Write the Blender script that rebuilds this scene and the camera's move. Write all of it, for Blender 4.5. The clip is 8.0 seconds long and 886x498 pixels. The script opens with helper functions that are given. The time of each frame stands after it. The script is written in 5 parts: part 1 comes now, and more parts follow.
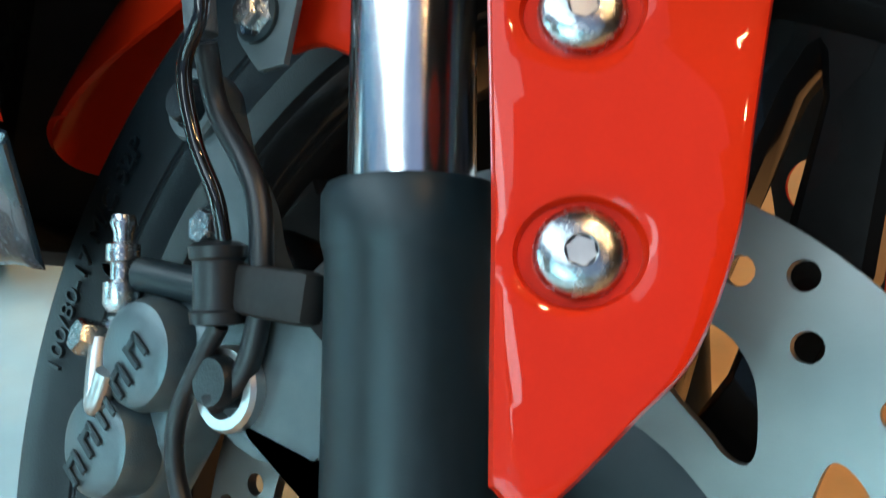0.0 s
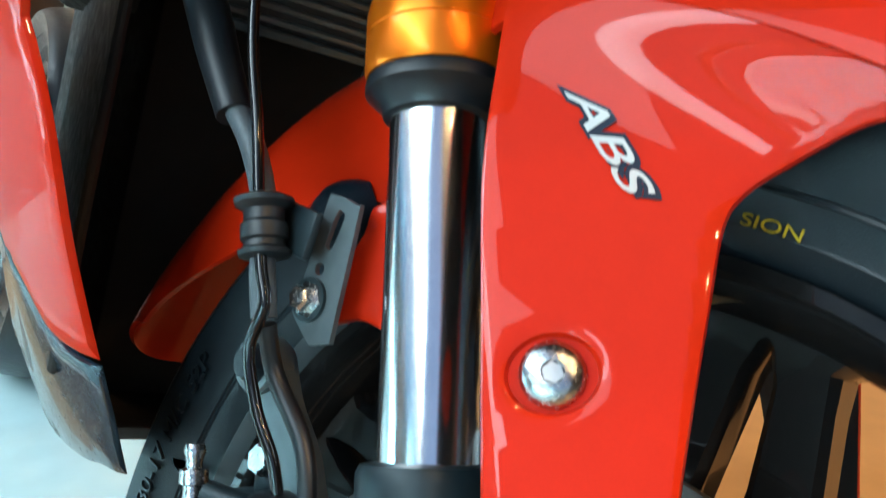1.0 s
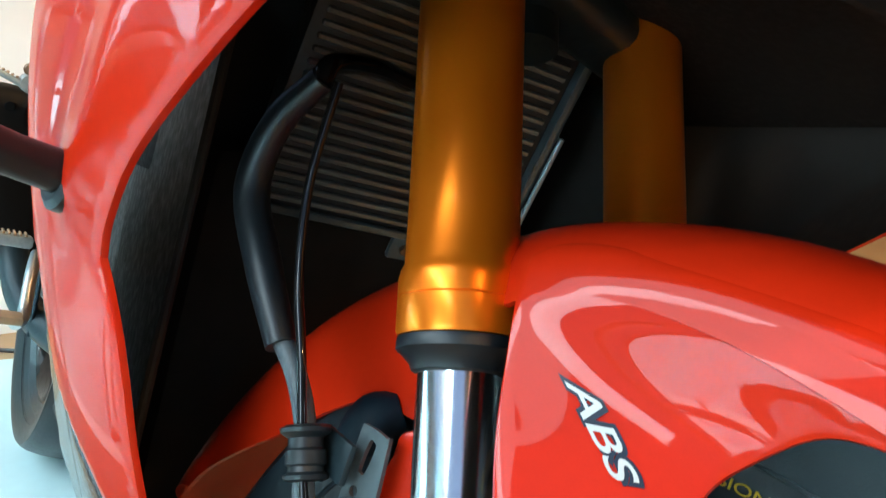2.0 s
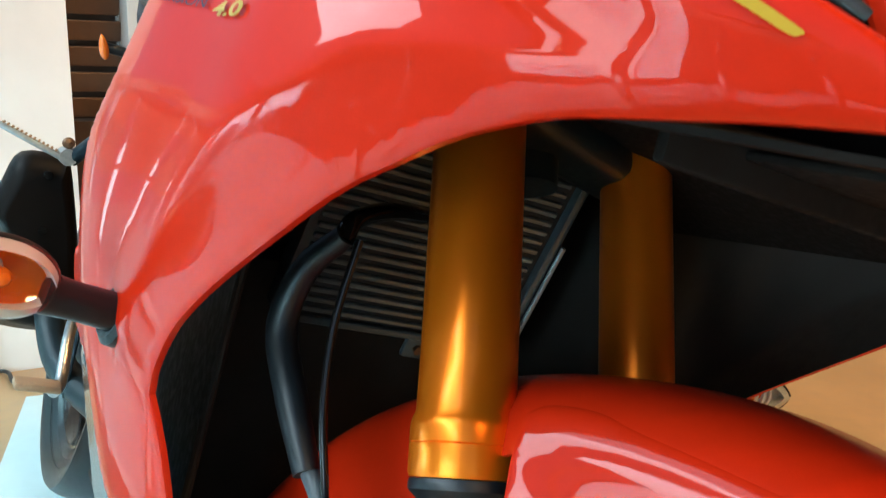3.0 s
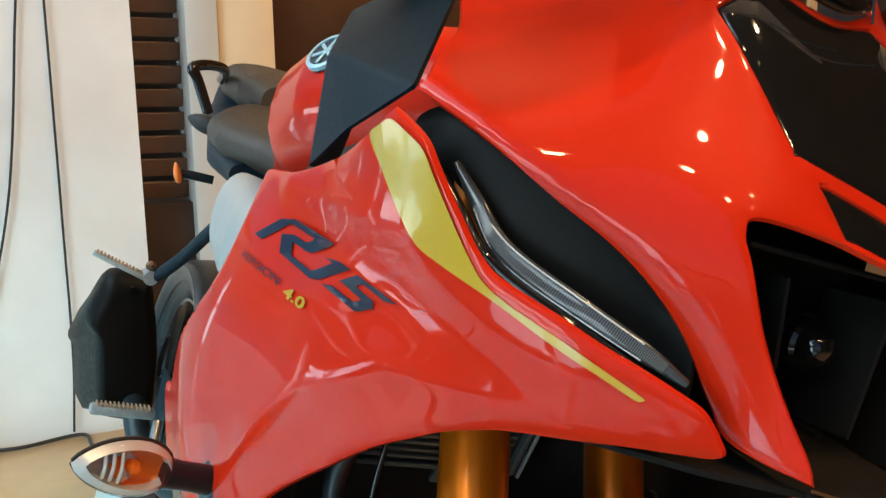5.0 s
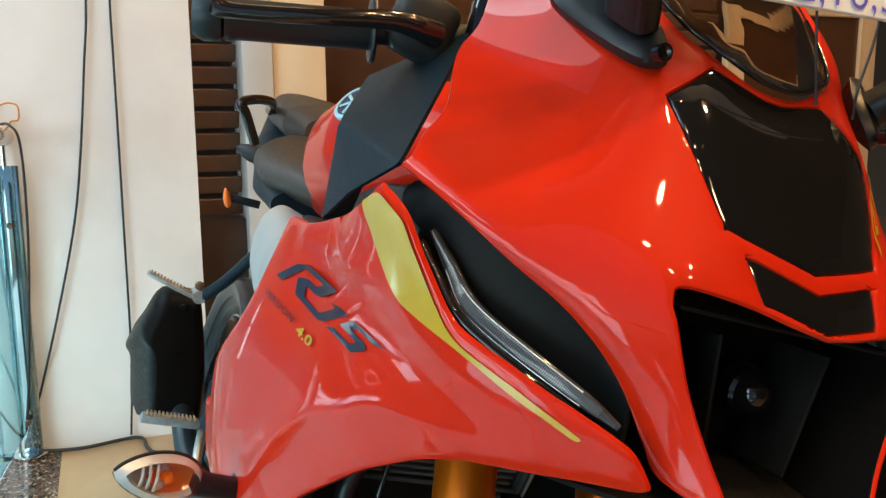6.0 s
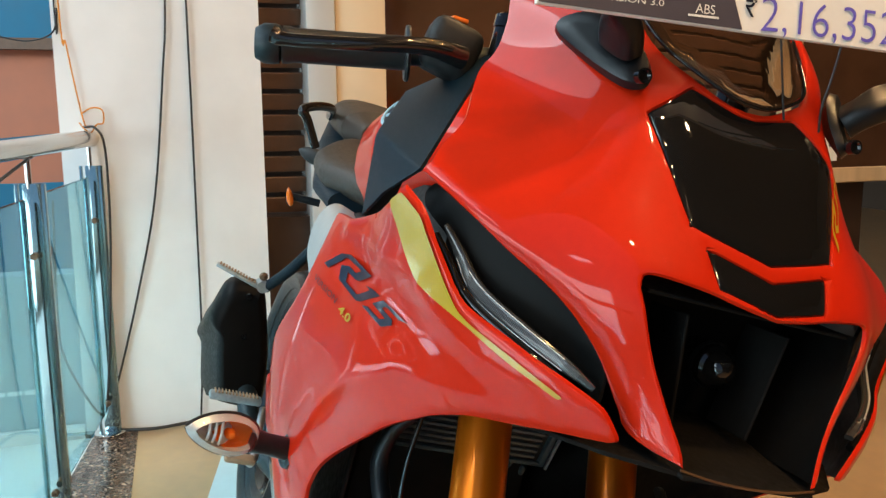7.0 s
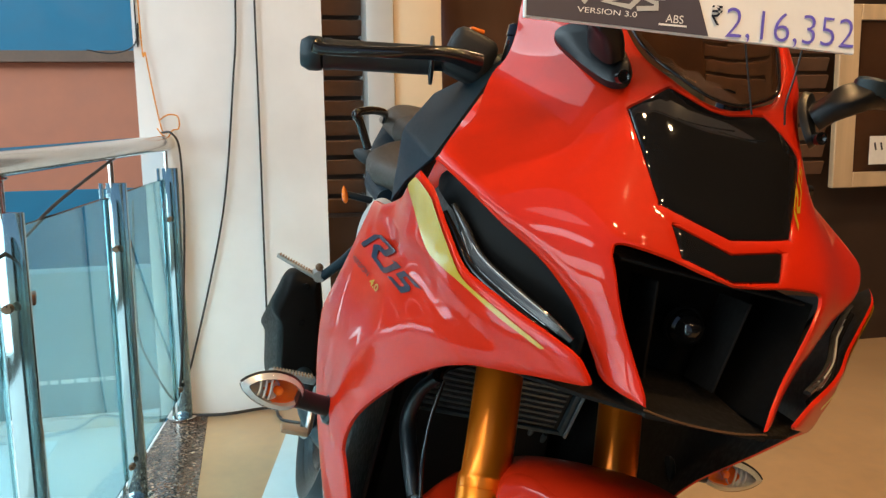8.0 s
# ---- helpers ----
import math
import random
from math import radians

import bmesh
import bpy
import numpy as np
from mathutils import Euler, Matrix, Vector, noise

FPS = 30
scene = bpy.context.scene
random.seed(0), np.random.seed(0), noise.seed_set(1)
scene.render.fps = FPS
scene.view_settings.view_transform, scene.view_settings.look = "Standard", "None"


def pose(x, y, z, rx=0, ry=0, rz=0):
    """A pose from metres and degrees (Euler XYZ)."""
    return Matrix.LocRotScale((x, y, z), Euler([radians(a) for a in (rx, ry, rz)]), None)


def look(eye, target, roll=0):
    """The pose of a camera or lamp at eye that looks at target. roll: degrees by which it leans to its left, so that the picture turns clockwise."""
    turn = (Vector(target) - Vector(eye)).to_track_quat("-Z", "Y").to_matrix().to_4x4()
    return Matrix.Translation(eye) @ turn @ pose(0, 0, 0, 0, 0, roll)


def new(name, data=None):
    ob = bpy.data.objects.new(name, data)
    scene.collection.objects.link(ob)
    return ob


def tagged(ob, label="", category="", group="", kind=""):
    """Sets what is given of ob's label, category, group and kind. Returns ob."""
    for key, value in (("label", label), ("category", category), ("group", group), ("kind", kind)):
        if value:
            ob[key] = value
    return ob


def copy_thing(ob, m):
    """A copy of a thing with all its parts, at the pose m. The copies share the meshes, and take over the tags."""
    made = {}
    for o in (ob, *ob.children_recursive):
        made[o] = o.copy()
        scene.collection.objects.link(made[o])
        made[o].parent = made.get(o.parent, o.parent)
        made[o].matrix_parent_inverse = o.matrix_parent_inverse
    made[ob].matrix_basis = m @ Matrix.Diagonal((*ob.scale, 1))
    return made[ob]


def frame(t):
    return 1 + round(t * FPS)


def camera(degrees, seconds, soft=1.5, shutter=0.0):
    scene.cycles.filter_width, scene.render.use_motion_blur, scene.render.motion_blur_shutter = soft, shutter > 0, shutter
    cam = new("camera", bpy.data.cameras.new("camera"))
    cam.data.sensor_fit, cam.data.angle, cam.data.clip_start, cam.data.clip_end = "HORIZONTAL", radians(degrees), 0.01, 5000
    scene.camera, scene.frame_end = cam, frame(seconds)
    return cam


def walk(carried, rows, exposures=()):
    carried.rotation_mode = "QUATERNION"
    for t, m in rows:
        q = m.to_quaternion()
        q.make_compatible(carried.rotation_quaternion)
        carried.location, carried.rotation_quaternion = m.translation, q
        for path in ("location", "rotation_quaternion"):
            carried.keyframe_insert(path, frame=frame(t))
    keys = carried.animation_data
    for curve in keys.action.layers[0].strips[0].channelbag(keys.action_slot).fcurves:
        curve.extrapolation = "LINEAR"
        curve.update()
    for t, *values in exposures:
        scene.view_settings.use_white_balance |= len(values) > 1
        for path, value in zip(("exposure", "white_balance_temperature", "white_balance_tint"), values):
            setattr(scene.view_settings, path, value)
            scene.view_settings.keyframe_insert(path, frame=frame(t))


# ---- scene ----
from mathutils.geometry import delaunay_2d_cdt

cam = camera(55.0, 8.0, soft=1.3, shutter=0.3)
PATH = [
    (0, (0.1609, -0.0881, 0.4930), (-0.6068, 0.4527, 0.1493), 0.78),
    (0.5, (0.1776, -0.0918, 0.5308), (-0.6210, 0.4308, 0.2324), 0.40),
    (1, (0.1970, -0.0976, 0.5780), (-0.6260, 0.4069, 0.3169), 0.20),
    (1.5, (0.2101, -0.1061, 0.6313), (-0.6258, 0.3908, 0.3980), 0.42),
    (3, (0.2578, -0.1306, 0.7573), (-0.5986, 0.3445, 0.5554), 0.91),
    (3.5, (0.2865, -0.1414, 0.8034), (-0.5752, 0.3284, 0.6117), 0.91),
    (4, (0.3223, -0.1485, 0.8429), (-0.5449, 0.3123, 0.6541), 0.24),
    (4.5, (0.3561, -0.1607, 0.8766), (-0.5196, 0.2865, 0.6945), -0.20),
    (5, (0.3934, -0.1709, 0.9137), (-0.4938, 0.2555, 0.7375), -0.77),
    (6.5, (0.5303, -0.1515, 0.9624), (-0.3995, 0.1784, 0.7990), -0.24),
    (7, (0.5914, -0.1586, 0.9660), (-0.3504, 0.1345, 0.8016), -0.47),
    (7.5, (0.6558, -0.1487, 0.9681), (-0.2976, 0.1053, 0.8054), -0.78),
    (8, (0.7188, -0.1422, 0.9566), (-0.2453, 0.0739, 0.8020), -0.83),
]
walk(cam, [(t, look(eye, target, roll)) for t, eye, target, roll in PATH],
     [(0.0, -0.08), (0.5, 0.10), (1.0, 0.28), (1.5, 0.36), (3.0, 0.26), (3.5, 0.08), (4.5, -0.10), (6.0, -0.16), (8.0, -0.18)])

# ---- world and light ----
world = bpy.data.worlds.new("world")
scene.world = world
world.use_nodes = True
wn = world.node_tree.nodes
sky = wn.new("ShaderNodeTexSky")
sky.sky_type, sky.sun_disc = "NISHITA", False
sky.sun_elevation, sky.sun_rotation = radians(80), radians(41)
wn["Background"].inputs["Strength"].default_value = 0.12
world.node_tree.links.new(sky.outputs["Color"], wn["Background"].inputs["Color"])


def area(name, at, target, size, watts, colour, shape="RECTANGLE"):
    lamp = bpy.data.lights.new(name, "AREA")
    lamp.shape, lamp.size, lamp.size_y, lamp.energy, lamp.color = shape, size[0], size[1], watts, colour
    ob = new(name, lamp)
    ob.matrix_world = look(at, target)
    return ob


# daylight of the open atrium beyond the railing, as unseen area lamps
area("atrium_daylight", (-0.6, -6.2, 5.4), (-0.5, 0, 0.7), (12.0, 1.1), 400, (0.72, 0.92, 1.0))
# added lamp with no known source, pointed down to brighten the ledge
area("atrium_ledge_fill", (-1.2, -3.2, 4.6), (-1.0, -1.9, 0), (7.0, 2.6), 165, (0.70, 0.92, 1.0))
# added lamp, turned away from the bike, that brightens the atrium's far side
area("atrium_far_fill", (-2.5, -3.0, 3.6), (-7.0, -2.6, 0.2), (3.0, 1.6), 200, (0.78, 0.94, 1.0))
# two added low lamps, split so the fairing's reflections break into patches
for lx, lw, power in ((-3.95, 1.30, 31), (-2.25, 1.00, 27)):
    area("atrium_low_fill", (lx, -4.5, 0.42), (-0.3, 0, 0.5), (lw, 0.85), power, (0.80, 0.94, 1.0))
area("atrium_side_daylight", (2.3, -4.6, 1.0), (0, 0, 0.6), (3.0, 2.0), 150, (0.76, 0.94, 1.0))
sun = bpy.data.lights.new("sun", "SUN")
sun.energy, sun.angle, sun.color = 3.2, radians(0.6), (1.0, 0.96, 0.9)
sun_ob = new("sun", sun)
sun_ob.matrix_world = look((0.9, 1.05, 8.0), (0, 0, 0))
DOWNLIGHTS = [(0.7, 0.55), (-0.5, 0.9), (0.75, 1.7), (-0.6, 2.1), (1.7, 0.9), (1.9, 0.0), (-1.6, 1.5), (2.9, 0.6), (1.2, -0.1)]
for lx, ly in DOWNLIGHTS:
    area("downlight_lamp", (lx, ly, 2.93), (lx, ly, 0), (0.10, 0.10), 20 if ly > 0.5 else 9, (1.0, 0.60, 0.27), "DISK")


# ---- materials ----
def material(name, colour, rough=0.5, metal=0.0, coat=0.0, vary=0.0, scale=40.0, bump=0.0, bump_scale=400.0, stretch=None, spec=0.5, trans=0.0):
    m = bpy.data.materials.new(name)
    m.use_nodes = True
    n, l = m.node_tree.nodes, m.node_tree.links
    b = n["Principled BSDF"]
    b.inputs["Base Color"].default_value = (*colour, 1)
    b.inputs["Roughness"].default_value = rough
    b.inputs["Metallic"].default_value = metal
    b.inputs["Coat Weight"].default_value = coat
    b.inputs["Coat Roughness"].default_value = 0.03
    b.inputs["Specular IOR Level"].default_value = spec
    b.inputs["Transmission Weight"].default_value = trans
    m.diffuse_color = (*colour, 1)
    coord = n.new("ShaderNodeTexCoord")
    out = coord.outputs["Object"]
    if stretch:
        mp = n.new("ShaderNodeMapping")
        mp.inputs["Scale"].default_value = stretch
        l.new(out, mp.inputs["Vector"])
        out = mp.outputs["Vector"]
    if vary:
        big, fine = n.new("ShaderNodeTexNoise"), n.new("ShaderNodeTexNoise")
        for t, s, d in ((big, scale * 0.15, 3), (fine, scale, 5)):
            t.inputs["Scale"].default_value, t.inputs["Detail"].default_value = s, d
            l.new(out, t.inputs["Vector"])
        mix = n.new("ShaderNodeMix")
        mix.data_type = "FLOAT"
        mix.inputs[0].default_value = 0.5
        l.new(big.outputs["Fac"], mix.inputs[2]), l.new(fine.outputs["Fac"], mix.inputs[3])
        ramp = n.new("ShaderNodeMapRange")
        ramp.inputs["From Min"].default_value, ramp.inputs["From Max"].default_value = 0.35, 0.65
        ramp.inputs["To Min"].default_value, ramp.inputs["To Max"].default_value = 1 - vary, 1 + vary
        l.new(mix.outputs[0], ramp.inputs["Value"])
        mul = n.new("ShaderNodeVectorMath")
        mul.operation = "SCALE"
        mul.inputs[0].default_value = colour
        l.new(ramp.outputs["Result"], mul.inputs["Scale"]), l.new(mul.outputs["Vector"], b.inputs["Base Color"])
        rr = n.new("ShaderNodeMapRange")
        rr.inputs["From Min"].default_value, rr.inputs["From Max"].default_value = 0.35, 0.65
        rr.inputs["To Min"].default_value, rr.inputs["To Max"].default_value = max(rough * (1 - vary), 0.02), min(rough * (1 + vary), 1)
        l.new(fine.outputs["Fac"], rr.inputs["Value"]), l.new(rr.outputs["Result"], b.inputs["Roughness"])
    if bump:
        grain, bp = n.new("ShaderNodeTexNoise"), n.new("ShaderNodeBump")
        grain.inputs["Scale"].default_value, grain.inputs["Detail"].default_value = bump_scale, 4
        bp.inputs["Strength"].default_value, bp.inputs["Distance"].default_value = bump, 0.001
        l.new(out, grain.inputs["Vector"]), l.new(grain.outputs["Fac"], bp.inputs["Height"]), l.new(bp.outputs["Normal"], b.inputs["Normal"])
    return m


RED = material("red_paint", (0.52, 0.0170, 0.0028), 0.40, 0, 0.54, 0.03, 900, spec=0.06)
BLACK = material("black_plastic", (0.015, 0.016, 0.0165), 0.55, 0, 0, 0.15, 300, 0.15, 2500, spec=0.3)
GLOSS = material("gloss_black_panel", (0.006, 0.006, 0.006), 0.05, 0, 0.45, spec=0.3)
NAVY = material("matt_dark_panel", (0.0025, 0.0125, 0.0205), 0.5, 0, 0, 0.1, 500, 0.25, 3000, spec=0.22)
NAVY_GLOSS = material("dark_gloss_cowl", (0.006, 0.016, 0.026), 0.25, 0, 0.4, 0.1, 300)
SATIN = material("satin_black_metal", (0.012, 0.023, 0.028), 0.40, 0.3, 0, 0.12, 200, 0.08, 2500)
RUBBER = material("tyre_rubber", (0.0062, 0.0108, 0.014), 0.32, 0, 0, 0.10, 160, 0.2, 1200, spec=0.42)
GLOSSY_RIM = material("gloss_black_rim", (0.006, 0.006, 0.006), 0.20, 0, 0.35, 0.1, 200, spec=0.2)
BOLT_STEEL = material("zinc_bolt", (0.52, 0.545, 0.56), 0.24, 1.0, 0, 0.2, 500, 0.10, 900)
HOSE = material("hose_rubber", (0.0065, 0.0095, 0.012), 0.38, 0, 0, 0.1, 300, 0.1, 1800)
GOLD = material("gold_anodised", (0.96, 0.205, 0.007), 0.29, 0.76, 0.15, 0.03, 25)
CHROME = material("chrome", (0.88, 0.89, 0.9), 0.17, 1.0, 0, 0.05, 100)
STEEL = material("brushed_steel", (0.56, 0.57, 0.57), 0.34, 1.0, 0, 0.16, 120, 0.1, 700)
DISC = material("brake_disc_steel", (0.24, 0.24, 0.235), 0.34, 0.9, 0, 0.12, 30, 0.05, 900)
ALLOY = material("grey_alloy", (0.105, 0.145, 0.16), 0.36, 0.6, 0, 0.15, 150, 0.15, 1500)
YELLOW = material("yellow_decal", (0.44, 0.285, 0.008), 0.3, 0, 0.40, 0.03, 500)
DECAL = material("dark_decal", (0.008, 0.014, 0.030), 0.35, 0, 0.3, spec=0.3)
SILVER = material("silver_decal", (0.50, 0.52, 0.52), 0.35, 0.2, 0.5)
RADIATOR = material("radiator_fins", (0.05, 0.056, 0.058), 0.5, 0.6, 0, 0.2, 300, 0.3, 2500)
AMBER = material("amber_lens", (0.80, 0.17, 0.015), 0.15, 0, 0.3)
SATIN_GREY = material("satin_grey_casting", (0.085, 0.11, 0.118), 0.42, 0.4, 0, 0.12, 200, 0.1, 2200)
HOSE_GREY = material("ribbed_hose", (0.06, 0.075, 0.085), 0.45, 0, 0, 0.2, 900, 0.3, 900, (1, 1, 0.05))
GLOSS_DARK = material("lamp_recess_black", (0.009, 0.009, 0.0085), 0.45, 0, 0, 0.1, 300, spec=0.08)
GUIDE_GREY = material("light_guide", (0.035, 0.037, 0.038), 0.10, 0, 0.4, 0.2, 300)
RIB_GREY = material("light_guide_ribs", (0.085, 0.09, 0.09), 0.2, 0, 0.3)
INNER = material("inner_black_plastic", (0.026, 0.025, 0.023), 0.65, 0, 0, 0.2, 120, spec=0.15)
DUCT = material("duct_black_plastic", (0.011, 0.0102, 0.0092), 0.75, 0, 0, 0.2, 200, spec=0.05)
BRONZE = material("bronze_edge", (0.14, 0.075, 0.035), 0.35, 0.5)
BRONZE_BLACK = material("gloss_black_metal", (0.012, 0.010, 0.009), 0.14, 0.2, 0.6)
MIRROR_BLACK = material("smooth_black_plastic", (0.005, 0.006, 0.007), 0.32, 0, 0, 0.1, 200, 0.04, 1500, spec=0.3)
SMOKED_LENS = material("dark_lamp_lens", (0.006, 0.0055, 0.005), 0.06, 0, 0.6, spec=0.3)
REFLECTOR = material("bright_reflector", (0.72, 0.80, 0.83), 0.20, 0.35, 0.5, 0.08, 160, 0.25, 260)
PEG_ALLOY = material("worn_footrest_alloy", (0.34, 0.40, 0.42), 0.38, 0.6, 0, 0.2, 150, 0.15, 1500)
PALE_BLUE = material("pale_blue_badge", (0.30, 0.52, 0.62), 0.3, 0.3, 0.4)
TAN_RUBBER = material("tan_rubber", (0.30, 0.20, 0.12), 0.6, 0, 0, 0.15, 300)
SILVER_PAINT = material("silver_paint", (0.33, 0.35, 0.345), 0.5, 0.1, 0.1, 0.05, 300)
SATIN_BROWN = material("heat_shield_black", (0.0045, 0.004, 0.0036), 0.45, 0.05, 0, 0.15, 120, 0.05, 800, spec=0.09)
FIN = material("radiator_row", (0.20, 0.23, 0.23), 0.42, 0.7, 0, 0.15, 400)
BRONZE_STEEL = material("tarnished_clamp", (0.22, 0.15, 0.10), 0.35, 0.9, 0, 0.3, 200)
DARK_DOOR = material("dark_brown_door", (0.035, 0.02, 0.013), 0.45, 0, 0, 0.2, 12)
BROWN_GLOSS = material("glossy_brown", (0.06, 0.028, 0.014), 0.12, 0, 0.5, 0.3, 6)
CREAM = material("cream_paint", (0.72, 0.58, 0.40), 0.55, 0, 0, 0.06, 8)
PALE_WOOD = material("pale_wood", (0.50, 0.38, 0.24), 0.5, 0, 0, 0.2, 20, 0.1, 200, (1, 1, 0.1))
SEAT = material("seat_vinyl", (0.034, 0.026, 0.018), 0.55, 0, 0, 0.15, 200, 0.4, 1800)
FLOOR = material("granite_floor", (0.360, 0.232, 0.120), 0.34, 0, 0, 0.12, 26, 0.10, 300)
WALL = material("white_panel", (0.75, 0.765, 0.770), 0.5, 0, 0, 0.05, 8, 0.05, 300)
DARK_WALL = material("dark_brown_plaster", (0.11, 0.080, 0.060), 0.6, 0, 0, 0.12, 5)
SHUTTER = material("brown_shutter", (0.12, 0.066, 0.040), 0.5, 0.2, 0, 0.2, 30)
STONE = material("speckled_granite", (0.105, 0.066, 0.046), 0.25, 0, 0, 0.3, 120)
_n, _l = STONE.node_tree.nodes, STONE.node_tree.links
chips, pick, tint = _n.new("ShaderNodeTexVoronoi"), _n.new("ShaderNodeSeparateColor"), _n.new("ShaderNodeValToRGB")
chips.inputs["Scale"].default_value = 165
tint.color_ramp.interpolation = "CONSTANT"
for at, shade in ((0.42, (0.10, 0.062, 0.042)), (0.62, (0.17, 0.105, 0.07)), (0.80, (0.05, 0.034, 0.026)), (0.90, (0.42, 0.33, 0.25))):
    tint.color_ramp.elements.new(at).color = (*shade, 1)
tint.color_ramp.elements[0].color, tint.color_ramp.elements[-1].color = (0.018, 0.013, 0.011, 1), (0.42, 0.33, 0.25, 1)
_l.new(_n["Texture Coordinate"].outputs["Object"], chips.inputs["Vector"])
_l.new(chips.outputs["Color"], pick.inputs["Color"]), _l.new(pick.outputs[0], tint.inputs["Fac"])
_l.new(tint.outputs["Color"], _n["Principled BSDF"].inputs["Base Color"])
POST_STEEL = material("tinted_post_steel", (0.34, 0.50, 0.53), 0.09, 0.95, 0, 0.04, 20)
COLUMN = material("pale_polished_cladding", (0.62, 0.64, 0.64), 0.16, 0.15, 0.5, 0.05, 8)
SATIN_STEEL = material("stainless_steel", (0.66, 0.66, 0.64), 0.15, 1.0, 0, 0.05, 8)
PARAPET = material("blue_grey_parapet", (0.25, 0.35, 0.385), 0.5, 0, 0, 0.06, 6)
LEDGE = material("white_ledge", (0.62, 0.68, 0.71), 0.6, 0, 0, 0.06, 8)
PAINT_GREY = material("pale_enamel", (0.46, 0.58, 0.60), 0.5, 0, 0, 0.06, 20)
BLUE = material("blue_hoarding", (0.004, 0.14, 0.25), 0.6, 0, 0, 0.1, 4)
BROWN = material("terracotta_band", (0.52, 0.185, 0.105), 0.7, 0, 0, 0.1, 4)
CARD = material("white_card", (0.74, 0.74, 0.72), 0.45, 0, 0, 0.04, 60)
CARD_DARK = material("dark_card_print", (0.06, 0.055, 0.075), 0.4, 0, 0, 0.05, 60)
INK = material("violet_ink", (0.12, 0.10, 0.50), 0.5, 0, 0, 0.15, 300)
CABLE = material("cable_sheath", (0.015, 0.016, 0.018), 0.5)
TWINE = material("orange_twine", (0.62, 0.24, 0.03), 0.8, 0, 0, 0.2, 300)


def glass(name, colour, rough=0.0, solid=True):
    m = bpy.data.materials.new(name)
    m.use_nodes = True
    n, l = m.node_tree.nodes, m.node_tree.links
    out = n["Material Output"]
    n.remove(n["Principled BSDF"])
    if solid:
        body = n.new("ShaderNodeBsdfGlass")
        body.inputs["Color"].default_value, body.inputs["Roughness"].default_value, body.inputs["IOR"].default_value = (*colour, 1), rough, 1.46
        l.new(body.outputs["BSDF"], out.inputs["Surface"])
        return m
    clear, shine, mix, fr = n.new("ShaderNodeBsdfTransparent"), n.new("ShaderNodeBsdfGlossy"), n.new("ShaderNodeMixShader"), n.new("ShaderNodeFresnel")
    clear.inputs["Color"].default_value, shine.inputs["Roughness"].default_value = (*colour, 1), rough
    fr.inputs["IOR"].default_value = 1.5
    l.new(fr.outputs["Fac"], mix.inputs["Fac"]), l.new(clear.outputs["BSDF"], mix.inputs[1]), l.new(shine.outputs["BSDF"], mix.inputs[2])
    l.new(mix.outputs["Shader"], out.inputs["Surface"])
    return m


PANE = glass("railing_glass", (0.70, 0.91, 0.95))
SMOKED = glass("smoked_screen", (0.90, 0.82, 0.73))
LENS = glass("clear_lens", (0.95, 0.95, 0.95), 0.0, False)


def lit(name, colour, strength):
    m = bpy.data.materials.new(name)
    m.use_nodes = True
    b = m.node_tree.nodes["Principled BSDF"]
    b.inputs["Emission Color"].default_value, b.inputs["Emission Strength"].default_value = (*colour, 1), strength
    b.inputs["Base Color"].default_value = (*colour, 1)
    return m


LAMP = lit("lamp_glow", (1.0, 0.75, 0.45), 14)


# ---- building helpers ----
def part(name, bm, material, parent=None, label="", m=None, angle=35):
    """Links a bmesh as one mesh object under a thing or a part."""
    if m is not None:
        bm.transform(m)
    me = bpy.data.meshes.new(name)
    bm.to_mesh(me)
    bm.free()
    for mt in material if isinstance(material, (list, tuple)) else [material]:
        me.materials.append(mt)
    me.polygons.foreach_set("use_smooth", [True] * len(me.polygons))
    me.set_sharp_from_angle(angle=radians(angle))
    ob = new(name, me)
    if parent is not None:
        ob.parent = parent
    if label:
        tagged(ob, label)
    return ob


def thing(name, label, category, group="", m=None):
    ob = new(name)
    ob.empty_display_size = 0.05
    if m is not None:
        ob.matrix_world = m
    return tagged(ob, label, category, group)


def box(sx, sy, sz, m=None, bevel=0.0, seg=2):
    bm = bmesh.new()
    bmesh.ops.create_cube(bm, size=1)
    bmesh.ops.scale(bm, vec=(sx, sy, sz), verts=bm.verts)
    if bevel:
        bmesh.ops.bevel(bm, geom=bm.edges[:], offset=bevel, segments=seg, affect="EDGES", profile=0.5)
    if m is not None:
        bm.transform(m)
    return bm


def lathe(profile, seg=32, m=None, close=False):
    """A solid of revolution about z from (radius, height) pairs."""
    bm = bmesh.new()
    rings = []
    for r, h in profile:
        rings.append([bm.verts.new((r * math.cos(a), r * math.sin(a), h)) for a in [2 * math.pi * i / seg for i in range(seg)]])
    pairs = list(zip(rings, rings[1:])) + ([(rings[-1], rings[0])] if close else [])
    for a, b in pairs:
        for i in range(seg):
            bm.faces.new((a[i], a[(i + 1) % seg], b[(i + 1) % seg], b[i]))
    if not close:
        bm.faces.new(rings[0][::-1]), bm.faces.new(rings[-1])
    bmesh.ops.recalc_face_normals(bm, faces=bm.faces)
    if m is not None:
        bm.transform(m)
    return bm


def between(a, b):
    """The pose with its z axis from a towards b, at a."""
    a, b = Vector(a), Vector(b)
    return Matrix.Translation(a) @ (b - a).to_track_quat("Z", "Y").to_matrix().to_4x4()


